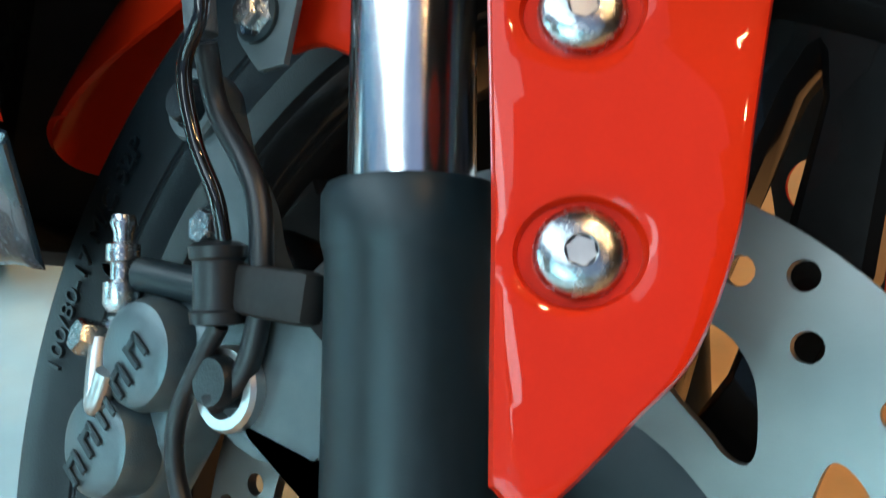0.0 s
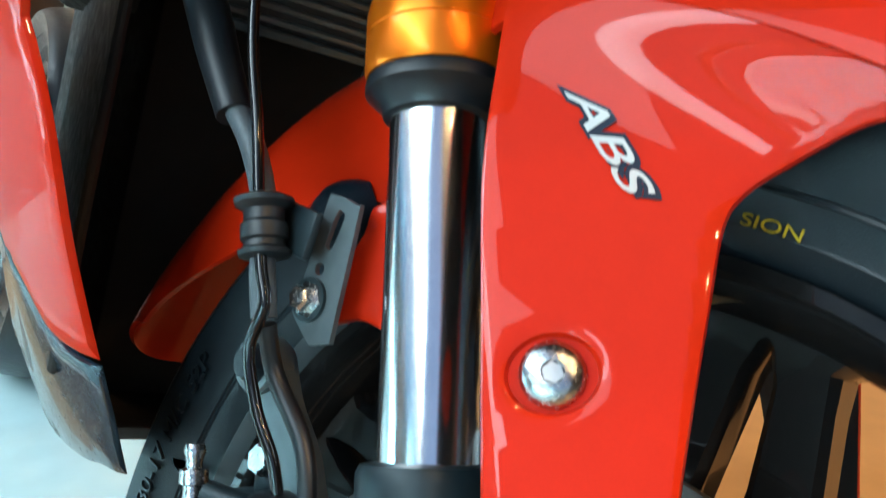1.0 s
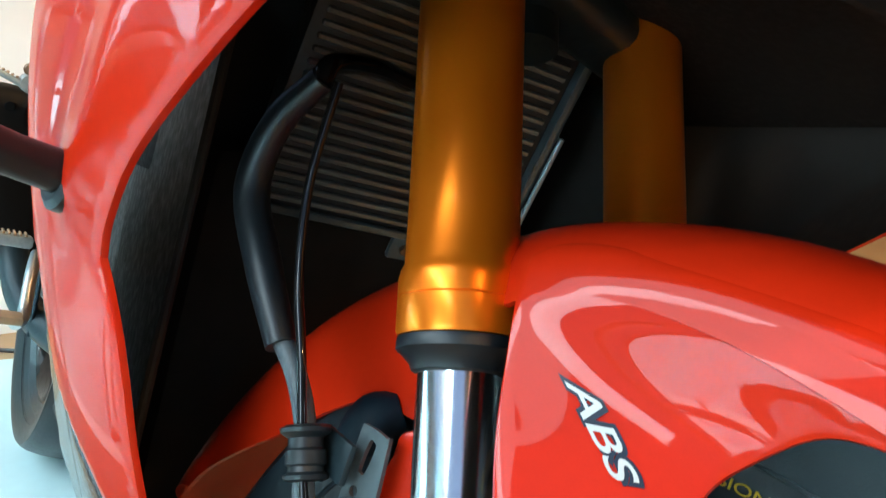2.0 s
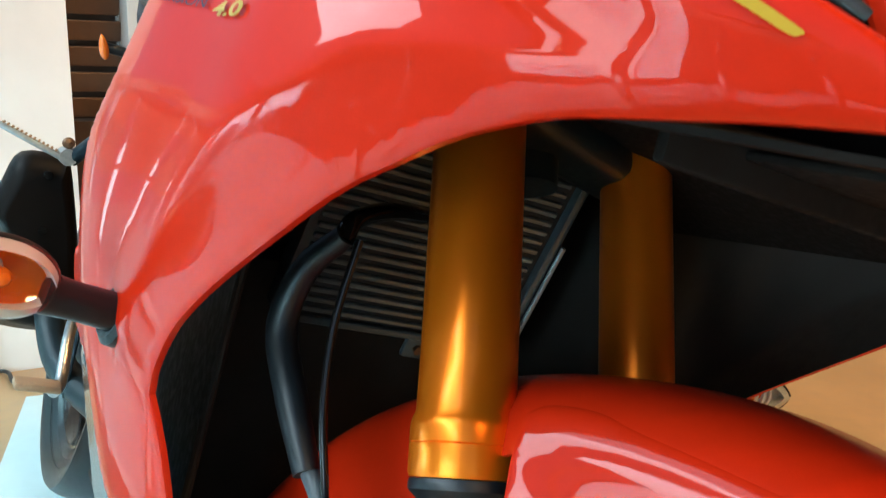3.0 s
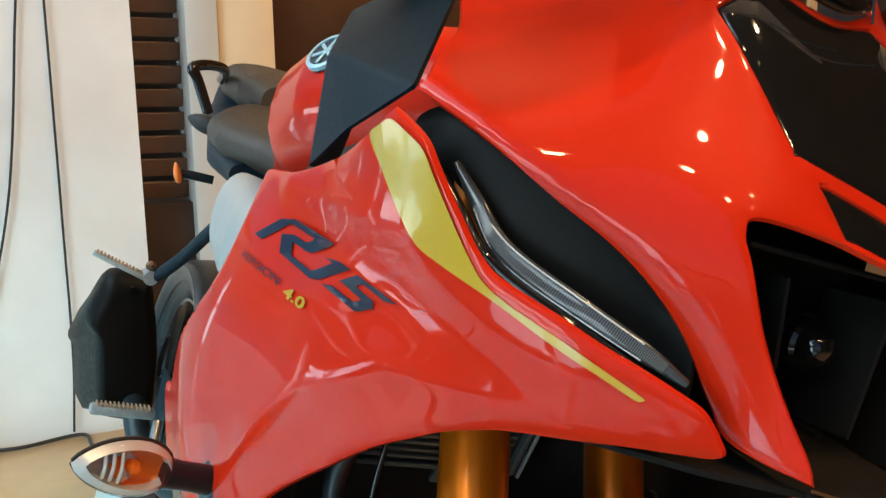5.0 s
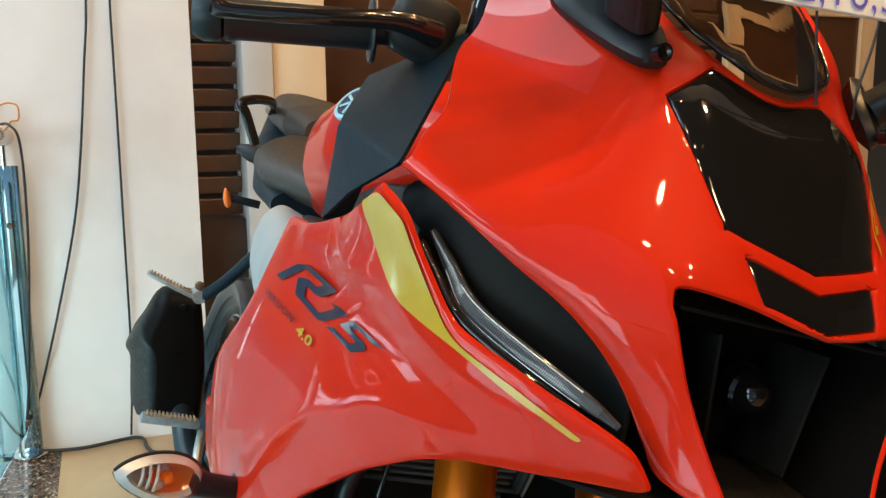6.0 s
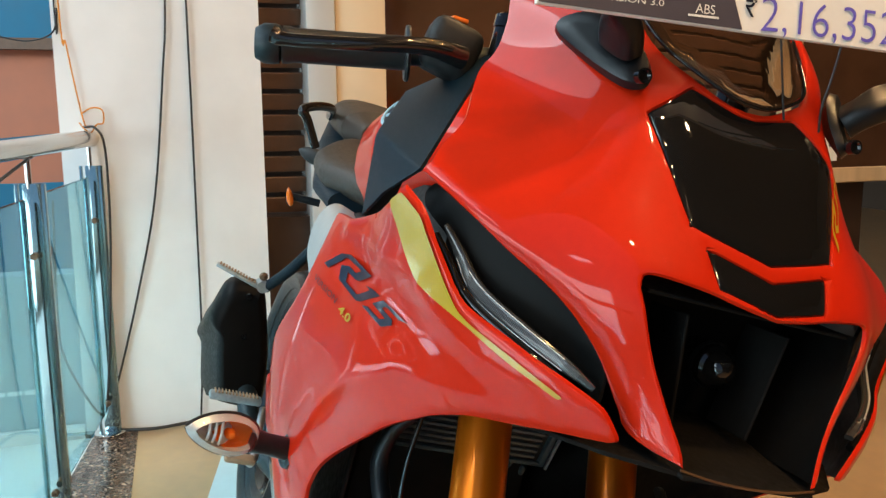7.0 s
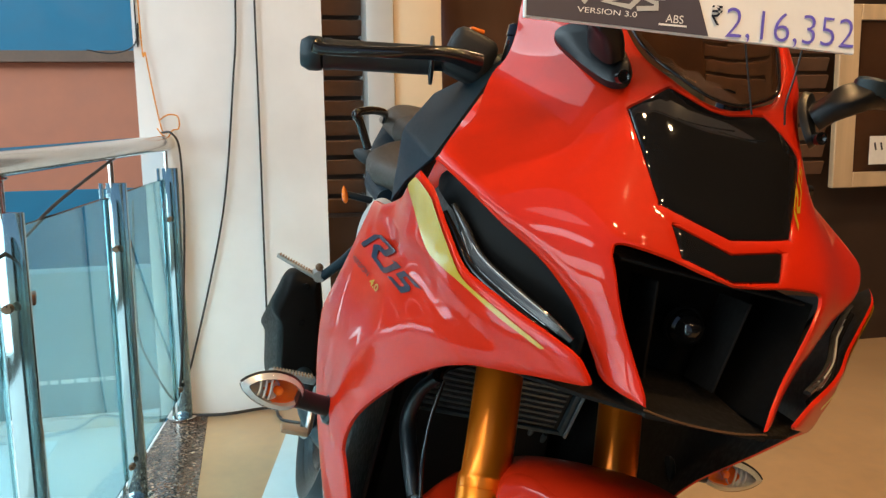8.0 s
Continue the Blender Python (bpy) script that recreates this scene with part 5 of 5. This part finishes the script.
mid = sum((Vector((p.x, p.y)) for p in CAN), Vector((0, 0))) / len(CAN)
bm, rings = bmesh.new(), []
for x, k, drop in ((-1.042, 0.66, 0), (-1.0425, 0.72, 0), (-1.0455, 0.80, 0), (-1.051, 0.87, 0), (-1.060, 0.93, 0.001), (-1.072, 0.97, 0.002), (-1.088, 0.992, 0.004), (-1.110, 1.0, 0.008), (-1.14, 0.99, 0.016), (-1.30, 0.90, 0.075), (-1.48, 0.76, 0.120), (-1.50, 0.64, 0.125)):
    rings.append([bm.verts.new((x, mid.x + (p.x - mid.x) * k, mid.y + (p.y - mid.y) * k - drop)) for p in CAN])
for a, b in zip(rings, rings[1:]):
    for k in range(len(CAN)):
        bm.faces.new((a[k], a[(k + 1) % len(CAN)], b[(k + 1) % len(CAN)], b[k]))
bm.faces.new(rings[0]), bm.faces.new(rings[-1])
bmesh.ops.recalc_face_normals(bm, faces=bm.faces)
muffler = part("silencer", bm, SATIN_BROWN, bike, "black silencer with a drilled heat shield", None, 60)
for hy, hz in ((-.207, .575), (-.198, .497)):
    part("shield_hole", lathe([(0.0001, 0.002), (0.006, 0.002), (0.0075, -0.002)], 16, between((-1.0425, hy, hz), (1, hy, hz))), GLOSS, muffler)
part("exhaust_pipe", tube([(-1.08, -.17, .40), (-.92, -.15, .34), (-.72, -.09, .33), (-.48, -.05, .34), (-.38, -.03, .40)], 0.02, 14), SATIN, bike)

# handlebar, lever and switch gear on the right and left
for s in (-1, 1):
    grip_in, grip_out = Vector((-.200, .226 * s, .992)), Vector((-.222, .340 * s, .968))
    if s > 0:
        grip_in, grip_out = grip_in + Vector((-.075, -.01, .01)), grip_out + Vector((-.11, -.02, .01))
    bar = part("handlebar", rod(grip_in + (grip_in - grip_out) * 0.9, grip_out, 0.011, 18), SATIN, bike, "black clip-on handlebar with rubber grip")
    part("grip", lathe([(0.0155, 0), (0.0168, 0.002), (0.0160, 0.006), (0.0160, 0.108), (0.0172, 0.112), (0.0172, 0.118)], 28, between(grip_in, grip_out)), HOSE, bar, "black rubber grip")
    part("grip_flange", lathe([(0.016, 0), (0.0255, 0.001), (0.0265, 0.003), (0.0255, 0.005), (0.016, 0.006)], 28, between(grip_in, grip_out)), HOSE, bar)
    part("bar_end", lathe([(0.013, 0), (0.0175, 0.002), (0.0185, 0.006), (0.0185, 0.016), (0.0140, 0.024), (0.0001, 0.025)], 28, between(grip_out, grip_out + (grip_out - grip_in))), SATIN, bar, "black weight at the bar's end")
    u = (grip_out - grip_in)
    part("lever", tube([grip_in + Vector((.035, -.04 * s, .006)), grip_in + Vector((.044, 0, .004)), grip_in + u * 0.5 + Vector((.052, 0, .001)), grip_out + Vector((.045, 0, .001)), grip_out + Vector((.040, .014 * s, .002))], 0.006, 12, radii=[0.011, 0.008, 0.006, 0.006, 0.008]), BRONZE_BLACK, bar, "black brake lever")
    part("switch_gear", box(0.048, 0.052, 0.052, Matrix.Translation(grip_in - u * 0.30 + Vector((0, 0, .006))) @ pose(0, 0, 0, 12 * s, 0, 8 * s), 0.012, 3), BLACK, bar, "black switch housing")
    part("switch", box(0.020, 0.016, 0.005, Matrix.Translation(grip_in - u * 0.30 + Vector((0.004, 0, .034))), 0.002, 2), AMBER, bar, "red stop switch")
    part("reservoir", lathe([(0.017, 0), (0.0185, 0.002), (0.0185, 0.030), (0.020, 0.031), (0.020, 0.042), (0.018, 0.044)], 24, between(grip_in - u * 0.72 + Vector((.018, 0, -.005)), grip_in - u * 0.72 + Vector((.018, 0, 1)))), GLOSS, bar, "black fluid reservoir")

# radiator and dark works behind the fork
RAD = Matrix.Translation((-.338, 0, .573)) @ Matrix.Rotation(radians(20), 4, "Y")      # its lower front edge
rad = part("radiator", box(0.022, 0.205, 0.20, pose(-.012, -.006, .10), 0.003, 2), RADIATOR, bike, "black finned radiator", RAD)
for k in range(21):
    part("fin", box(0.004, 0.190, 0.0042, pose(.0005, -.006, .010 + 0.0088 * k), 0.001, 1), FIN, rad, "", RAD)
part("radiator_tank", box(0.028, 0.010, 0.205, pose(-.008, .101, .10), 0.004, 2), ALLOY, rad, "grey radiator end tank", RAD)
part("radiator_edge", box(0.005, 0.212, 0.006, pose(.003, -.004, .002), 0.001, 1), ALLOY, rad, "", RAD)
part("radiator_lug", box(0.006, 0.022, 0.022, pose(.002, .020, -.008), 0.003, 2), ALLOY, rad, "bright fixing lug", RAD)
part("lug_bolt", lathe([(0.0001, 0.004), (0.004, 0.004), (0.004, 0)], 6, between((.006, .020, -.008), (1, .020, -.008))), BRONZE, rad, "", RAD)
# rod drawn for the end tank's bright edge
part("radiator_tank_edge", rod((.008, .106, .110), (.008, .106, .000), 0.0024, 10), PEG_ALLOY, rad, "bright edge of the radiator end tank", RAD)
for dy, dz in ((.060, -.012), (.082, -.020)):
    part("radiator_tap", lathe([(0.0001, 0.014), (0.0035, 0.013), (0.0045, 0.008), (0.003, 0)], 12, between((0, dy, dz), (0, dy, 1))), ALLOY, rad, "", RAD)
# plain dark boxes added to fill the inside and close see-through gaps
part("engine_block", box(0.34, 0.24, 0.31, pose(-.56, 0, .455), 0.02, 2), INNER, bike, "black engine block")
part("gap_filler", box(0.18, 0.30, 0.24, pose(-.53, 0, .69), 0.01, 2), INNER, bike)
part("air_box", box(0.30, 0.26, 0.12, pose(-.40, 0, .82), 0.02, 2), INNER, bike)
part("belly_tray", box(0.34, 0.28, 0.01, pose(-.50, 0, .305), 0.004, 2), INNER, bike)
COWL = [(-.199, .392), (-.201, .365), (-.206, .335), (-.230, .330), (-.262, .320), (-.365, .299), (-.480, .288), (-.600, .285), (-.610, .464), (-.420, .453), (-.320, .430), (-.2661, .4085), (-.2398, .391)]
bm = shell(spline(COWL, 5, True, corners=(0, 2, 7, 8)), lambda x, z: side_base(x, z) + 0.002, SIDE, -1, step=0.010, soft=0.003)
other = mirrored(bm)
for cowl in (bm, other):
    part("belly_cowl", cowl, [NAVY_GLOSS, INNER], bike, "dark blue-black lower cowl")
# dark sheets added to keep the inside of the fairing black
for s in (-1, 1):
    bm = box(0.30, 0.006, 0.40, pose(-.40, .150 * s, .57, 0, 0, 6 * s), 0.002, 1)
    part("inner_dark_sheet", bm, INNER, bike, "matt black sheet added to keep the inside dark")
rear = part("rear_wheel", lathe([(r * 1.0, y * 1.35) for r, y in rim], 64, Matrix.Translation((-1.326, 0, .305)) @ pose(0, 0, 0, 90, 0, 0), True), GLOSSY_RIM, bike, "black rear rim")
part("rear_tyre", lathe([(r * 1.03, y * 1.4) for r, y in tyre], 64, Matrix.Translation((-1.326, 0, .305)) @ pose(0, 0, 0, 90, 0, 0), True), RUBBER, rear, "black rear tyre")
part("swing_arm", box(0.55, 0.05, 0.07, pose(-1.06, -.10, .33), 0.015, 2), SATIN, bike)
part("side_stand", tube([(-.62, .14, .30), (-.60, .235, .10), (-.585, .262, -.070)], 0.010, 12), SATIN, bike, "black side stand")

# ---- price card hung on the screen ----
TAG = pose(0, 0, 0, -LEAN, 0, 0) @ Matrix(((-.0174, -.1963, .9804, .048), (.9825, -.1852, -.0196, -.211), (.1854, .9629, .1961, 1.016), (0, 0, 0, 1)))
card = thing("price_card", "printed price card with handwritten figures, tied to the screen", "price card", m=TAG)
part("board", box(0.312, 0.095, 0.004, pose(0.156, 0.0475, -0.003), 0.0006, 1), CARD, card, "white card")
bm = bmesh.new()
bm.faces.new([bm.verts.new(p) for p in ((0.0015, 0.001, 0), (0.1655, 0.001, 0), (0.1375, 0.094, 0), (0.0015, 0.094, 0))])
part("print", bm, CARD_DARK, card, "dark violet printed half", pose(0, 0, -0.0004))
LIFT = 0.0003
for text, size, x, y, wide, mt, lab in (("2,16,352", 0.0385, 0.1790, 0.0020, 1.0, INK, "violet handwritten figures"), ("\u20b9", 0.0235, 0.1665, 0.0110, 0.9, DECAL, "rupee sign"),
                                        ("VERSION 3.0", 0.0066, 0.0450, 0.0085, 1.47, CARD, "white printed lettering"), ("ABS", 0.0100, 0.1245, 0.0085, 1.0, CARD, "white printed lettering")):
    bm = letters(text, size, pose(x, y, LIFT) @ Matrix.Rotation(radians(1.3), 4, "Z") @ Matrix(((wide, 0.12, 0, 0), (0, 1, 0, 0), (0, 0, 1, 0), (0, 0, 0, 1))), 0.0, None, -0.0005 if mt is INK else 0.0)
    part("lettering", bm, mt, card, lab)
part("print_bar", box(0.026, 0.0016, 0.0004, pose(0.1315, 0.0066, 0.0001, 0, 0, 1.3)), CARD, card)
for line in ([(0.050, 0.0170), (0.060, 0.0290), (0.080, 0.0300), (0.084, 0.0250), (0.070, 0.0200), (0.092, 0.0180), (0.100, 0.0260)], [(0.098, 0.0170), (0.116, 0.0195), (0.116, 0.0240), (0.106, 0.0262), (0.124, 0.0290)]):
    v, t, _ = plate2d(stroke(line, 0.0042), 0.02)
    bm = bmesh.new()
    vs = [bm.verts.new((p.x, p.y, LIFT)) for p in v]
    for f in t:
        bm.faces.new([vs[i] for i in f])
    part("print_mark", bm, SILVER, card, "silver printed number")
part("string", rod((0.205, 0.0, -0.006), (0.228, -0.055, -0.03), 0.0009, 6), CABLE, card)
part("string", tube([(0.262, 0.0, -0.006), (0.259, -0.022, -0.012), (0.256, -0.045, -0.02), (0.262, -0.062, -0.03)], 0.0009, 6), CABLE, card)

# ---- glass railing along the atrium ----
def rail_y(x):
    return -0.466 - 0.119 * (x + 1.43)


RAIL_TURN = math.degrees(math.atan(-0.119))
railing = tagged(part("handrail", tube([(-2.075, rail_y(-2.075), .885), (-1.4, rail_y(-1.4), .889), (0.2, rail_y(0.2), .895), (2.4, rail_y(2.4), .90)], 0.0235, 28), SATIN_STEEL), "polished stainless steel handrail on glass balustrade posts", "handrail")
POSTS = [-2.03, -1.43, -0.79, -0.15, 0.49, 1.13, 1.77]
first = None
for x in POSTS:
    m = pose(x, rail_y(x), 0, 0, 0, RAIL_TURN)
    if first is None:
        first = thing("railing_post", "stainless steel railing post with glass clamps", "railing post", "posts of the railing", m)
        for k, off in enumerate((0.010, -0.024)):
            part("bar", box(0.012, 0.046 if k == 0 else 0.008, 0.80, pose(0.004 * k, off, 0.41), 0.0008, 2), POST_STEEL, first)
        part("stem", rod((0.0, 0, 0.80), (0.0, 0, 0.872), 0.0065, 14), SATIN_STEEL, first)
        part("saddle", lathe([(0.0065, 0), (0.014, 0.003), (0.014, 0.006)], 16, pose(0, 0, 0.862)), SATIN_STEEL, first)
        part("base_flange", lathe([(0.045, 0), (0.045, 0.006), (0.042, 0.008), (0.02, 0.009)], 28, pose(-0.012, 0, 0.004)), SATIN_STEEL, first)
        for z in (0.655, 0.11):
            part("clamp", box(0.040, 0.030, 0.020, pose(-0.055, 0.006, z, 0, 0, 18), 0.003, 2), BRONZE_STEEL, first, "tarnished glass clamp")
            part("clamp_screw", rod((0.02, 0.006, z), (0.034, 0.006, z), 0.008, 12), BRONZE_STEEL, first)
    else:
        copy_thing(first, m)
for a, b in zip(POSTS, POSTS[1:]):
    x0, x1 = a + 0.05, b - 0.065
    bm = box(x1 - x0, 0.010, 0.69, None, 0.001, 1)
    p = plain("balustrade", bm, PANE, "clear blue-tinted toughened glass balustrade sheet", "balustrade", group="panes of the railing", m=pose((x0 + x1) / 2, rail_y((x0 + x1) / 2), 0.435, 0, 0, RAIL_TURN))
    p.visible_shadow = False
    part("polished_edge", box(x1 - x0 - 0.004, 0.0106, 0.003, pose(0, 0, 0.3468)), PARAPET, p, "pale green polished edge")
# web address on the low wall behind the glass, as plain bars
for y, w in ((-.620, .030), (-.662, .038), (-.706, .034), (-.750, .038), (-.790, .024), (-.826, .030), (-.862, .014)):
    plain("wall_lettering", box(0.002, w, 0.013, pose(-2.0995, y, 0.137)), CARD, "white lettering bar on the low wall", "lettering", group="lettering on the low wall")

# ---- cables on the wall ----
def wall_cable(pts, r, mt, label, category="cable", x=-2.048):
    plain("cable", tube([(x, y, z) for y, z in pts], r, 8), mt, label, category)


wall_cable([(-.160, 2.9), (-.158, 2.0), (-.163, 1.316), (-.183, 1.062), (-.225, .712), (-.285, .444), (-.366, .152), (-.400, .075)], 0.0032, CABLE, "thin black cable hanging down the white wall")
wall_cable([(-.09, 2.9), (-.100, 2.0), (-.106, 1.317), (-.108, .974), (-.111, .618), (-.115, .246), (-.130, .02)], 0.0032, CABLE, "thin black cable hanging down the white wall")
plain("cable", tube([(-2.04, -.405, .918), (-2.02, -.372, .915), (-2.01, -.350, .857), (-2.02, -.352, .628), (-2.02, -.371, .357), (-2.02, -.398, .099), (-2.01, -.43, .085), (-2.0, -.484, .199), (-1.99, -.511, .303), (-1.98, -.51, .5), (-1.98, -.50, .72)], 0.0034, 8), CABLE, "black cable looped from the handrail down its post", "cable")
plain("cable", tube([(-2.045, -.40, .012), (-2.038, -.356, .010), (-2.022, -.258, .010), (-2.045, -.113, .010), (-1.95, -.09, .010), (-1.90, -.06, .010), (-1.8, .1, .010)], 0.005, 8), CABLE, "black cable lying along the foot of the wall", "cable")
plain("cable", tube([(-2.055, -.456, 2.9), (-2.055, -.459, 1.311), (-2.055, -.453, 1.246), (-2.05, -.467, 1.18), (-2.04, -.527, 1.155), (-2.04, -.60, 1.165)], 0.0022, 8), CABLE, "thin grey wire curling off the wall's edge", "cable")
plain("twine", tube([(-2.04, -.46, 2.9), (-2.045, -.447, 1.312), (-2.045, -.434, 1.147), (-2.05, -.405, .940), (-2.06, -.39, .915)], 0.0022, 8), TWINE, "orange twine tied to the end of the handrail", "twine")
plain("twine", tube([(-2.045, -.415, .93), (-2.03, -.40, .912), (-2.045, -.385, .905), (-2.05, -.37, .925), (-2.045, -.352, .93), (-2.04, -.352, .965), (-2.045, -.38, .972), (-2.05, -.41, .955)], 0.0022, 8), TWINE, "knot of orange twine on the handrail", "twine")
plain("cable", tube([(-1.44, -.462, .865), (-1.05, -.512, .80), (-.80, -.54, .745), (-.6, -.56, .74)], 0.0035, 8), CABLE, "thin black cable strung under the handrail", "cable")

# ---- shutter, pillars and framed panel behind ----
door = slab("door_1", -2.30, -2.16, .098, .245, 0, .62, DARK_DOOR, "dark brown lower door panel", "door")
slab("wall_jamb", -2.36, -2.30, .05, 2.6, 0, 3.0, DARK_DOOR, "dark brown wall behind the shutter", "wall")
shutter = thing("shutter", "brown metal louvre shutter", "shutter", m=pose(-2.22, .1715, .62))
for k in range(24):
    part("slat", box(0.012, 0.147, 0.052, pose(0, 0, 0.035 + 0.0665 * k, 0, 18, 0), 0.002, 1), SHUTTER, shutter)
shutter2 = thing("shutter", "brown metal louvre shutter", "shutter", m=pose(-2.24, 1.80, .70))
for k in range(10):
    part("slat", box(0.012, 0.52, 0.052, pose(0, 0, 0.035 + 0.0665 * k, 0, 18, 0), 0.002, 1), SHUTTER, shutter2)
slab("column", -2.34, -2.10, .245, .335, 0, 3.0, COLUMN, "pale polished column strip", "column", bevel=0.004)
slab("column_cream", -2.40, -2.12, .339, .50, 0, 3.0, CREAM, "cream painted column", "column", bevel=0.004)
slab("door_2", -2.34, -2.20, .50, 1.52, 0, 2.2, BROWN_GLOSS, "glossy brown panelled door", "door", bevel=0.004)
poster = thing("framed_panel", "dark glazed panel in a pale wooden frame", "framed panel", m=pose(-2.2, 2.45, .655))
for sx, sz, cx, cz in ((0.09, 0.70, -0.335, 0.35), (0.09, 0.70, 0.335, 0.35), (0.76, 0.06, 0, 0.03), (0.76, 0.06, 0, 0.67)):
    part("frame", box(0.03, sx if sx < 0.5 else 0.58, sz, pose(0, cx, cz), 0.004, 1), PALE_WOOD, poster)
part("glazing", box(0.008, 0.58, 0.58, pose(-0.004, 0, 0.35)), BROWN_GLOSS, poster)
plain("paper_notice", box(0.002, 0.12, 0.11, pose(-2.165, 2.27, .80), 0.0004, 1), CARD, "white paper notice with dark strokes", "notice")
for k in range(3):
    plain("notice_bar", box(0.001, 0.007, 0.03, pose(-2.1635, 2.235 + 0.028 * k, .815, 14, 0, 0)), DECAL, "dark stroke on the notice", "lettering")

# ---- pale board on the floor, ledge and far side of the atrium ----
bm = bmesh.new()
board = [(-1.85, -.068), (-.56, -.304), (-.56, .11), (-1.80, .33)]
low = [bm.verts.new((x, y, 0.0)) for x, y in board]
high = [bm.verts.new((x, y, 0.003)) for x, y in board]
bm.faces.new(high), bm.faces.new(low[::-1])
for k in range(len(board)):
    bm.faces.new((low[k], low[(k + 1) % len(board)], high[(k + 1) % len(board)], high[k]))
bmesh.ops.recalc_face_normals(bm, faces=bm.faces)
plain("floor_mat", bm, PAINT_GREY, "pale blue-white mat lying under the motorcycle", "mat")
slab("atrium_parapet", -2.19, -2.10, -2.6, -.475, .022, .49, PARAPET, "pale blue-grey low wall at the end of the ledge", "parapet", bevel=0.003)
# unseen white slab, added for the fairing's lower band to reflect
slab("atrium_bounce_slab", -3.98, -2.22, -4.6, -1.75, -.30, -.012, LEDGE, "white slab beyond the ledge, added out of view to show in reflections", "landing")
slab("atrium_kerb", -2.20, -2.065, -2.6, -.475, -.30, .022, WALL, "white painted kerb at the end of the ledge", "kerb", bevel=0.006)
slab("atrium_ledge", -2.062, 3.4, -2.6, -.42, -.28, -.012, LEDGE, "pale ledge outside the glass railing", "ledge")
slab("atrium_wall", -8.2, -8.0, -9, -.6, 0.31, 1.55, BROWN, "terracotta wall across the atrium", "wall")
slab("atrium_sign", -8.2, -7.95, -9, -.6, 1.55, 3.4, BLUE, "bright blue hoarding across the atrium", "hoarding")
# dark strip where the blue and terracotta bands meet
slab("atrium_dark_strip", -8.0, -7.86, -9, -.6, 1.50, 1.60, SHUTTER, "dark brown strip between the blue hoarding and the terracotta wall", "soffit")
slab("atrium_base", -8.2, -7.98, -9, -.6, -3, 0.31, BLUE, "blue hoarding low across the atrium", "hoarding")
# unseen wall, added so the side fairing has something dark to reflect
slab("atrium_blocker_wall", -8.2, 8, -9.2, -9.0, 0.35, 3.4, DARK_WALL, "plain dark wall across the atrium, added out of view to darken reflections", "wall")
slab("atrium_floor", -8.2, 8, -10, -1.9, -3.2, -3.0, FLOOR, "pale stone floor far below in the atrium", "floor")

# ---- ceiling downlights ----
for lx, ly in DOWNLIGHTS:
    d = thing("downlight", "recessed warm ceiling downlight", "ceiling light", "ceiling downlights", pose(lx, ly, 2.965))
    part("trim", lathe([(0.068, 0.0), (0.085, 0.0), (0.088, 0.010), (0.088, 0.034), (0.068, 0.034)], 32, None, True), WALL, d)
    part("glow", lathe([(0.0001, 0.018), (0.066, 0.018), (0.066, 0.022)], 32), LAMP, d)
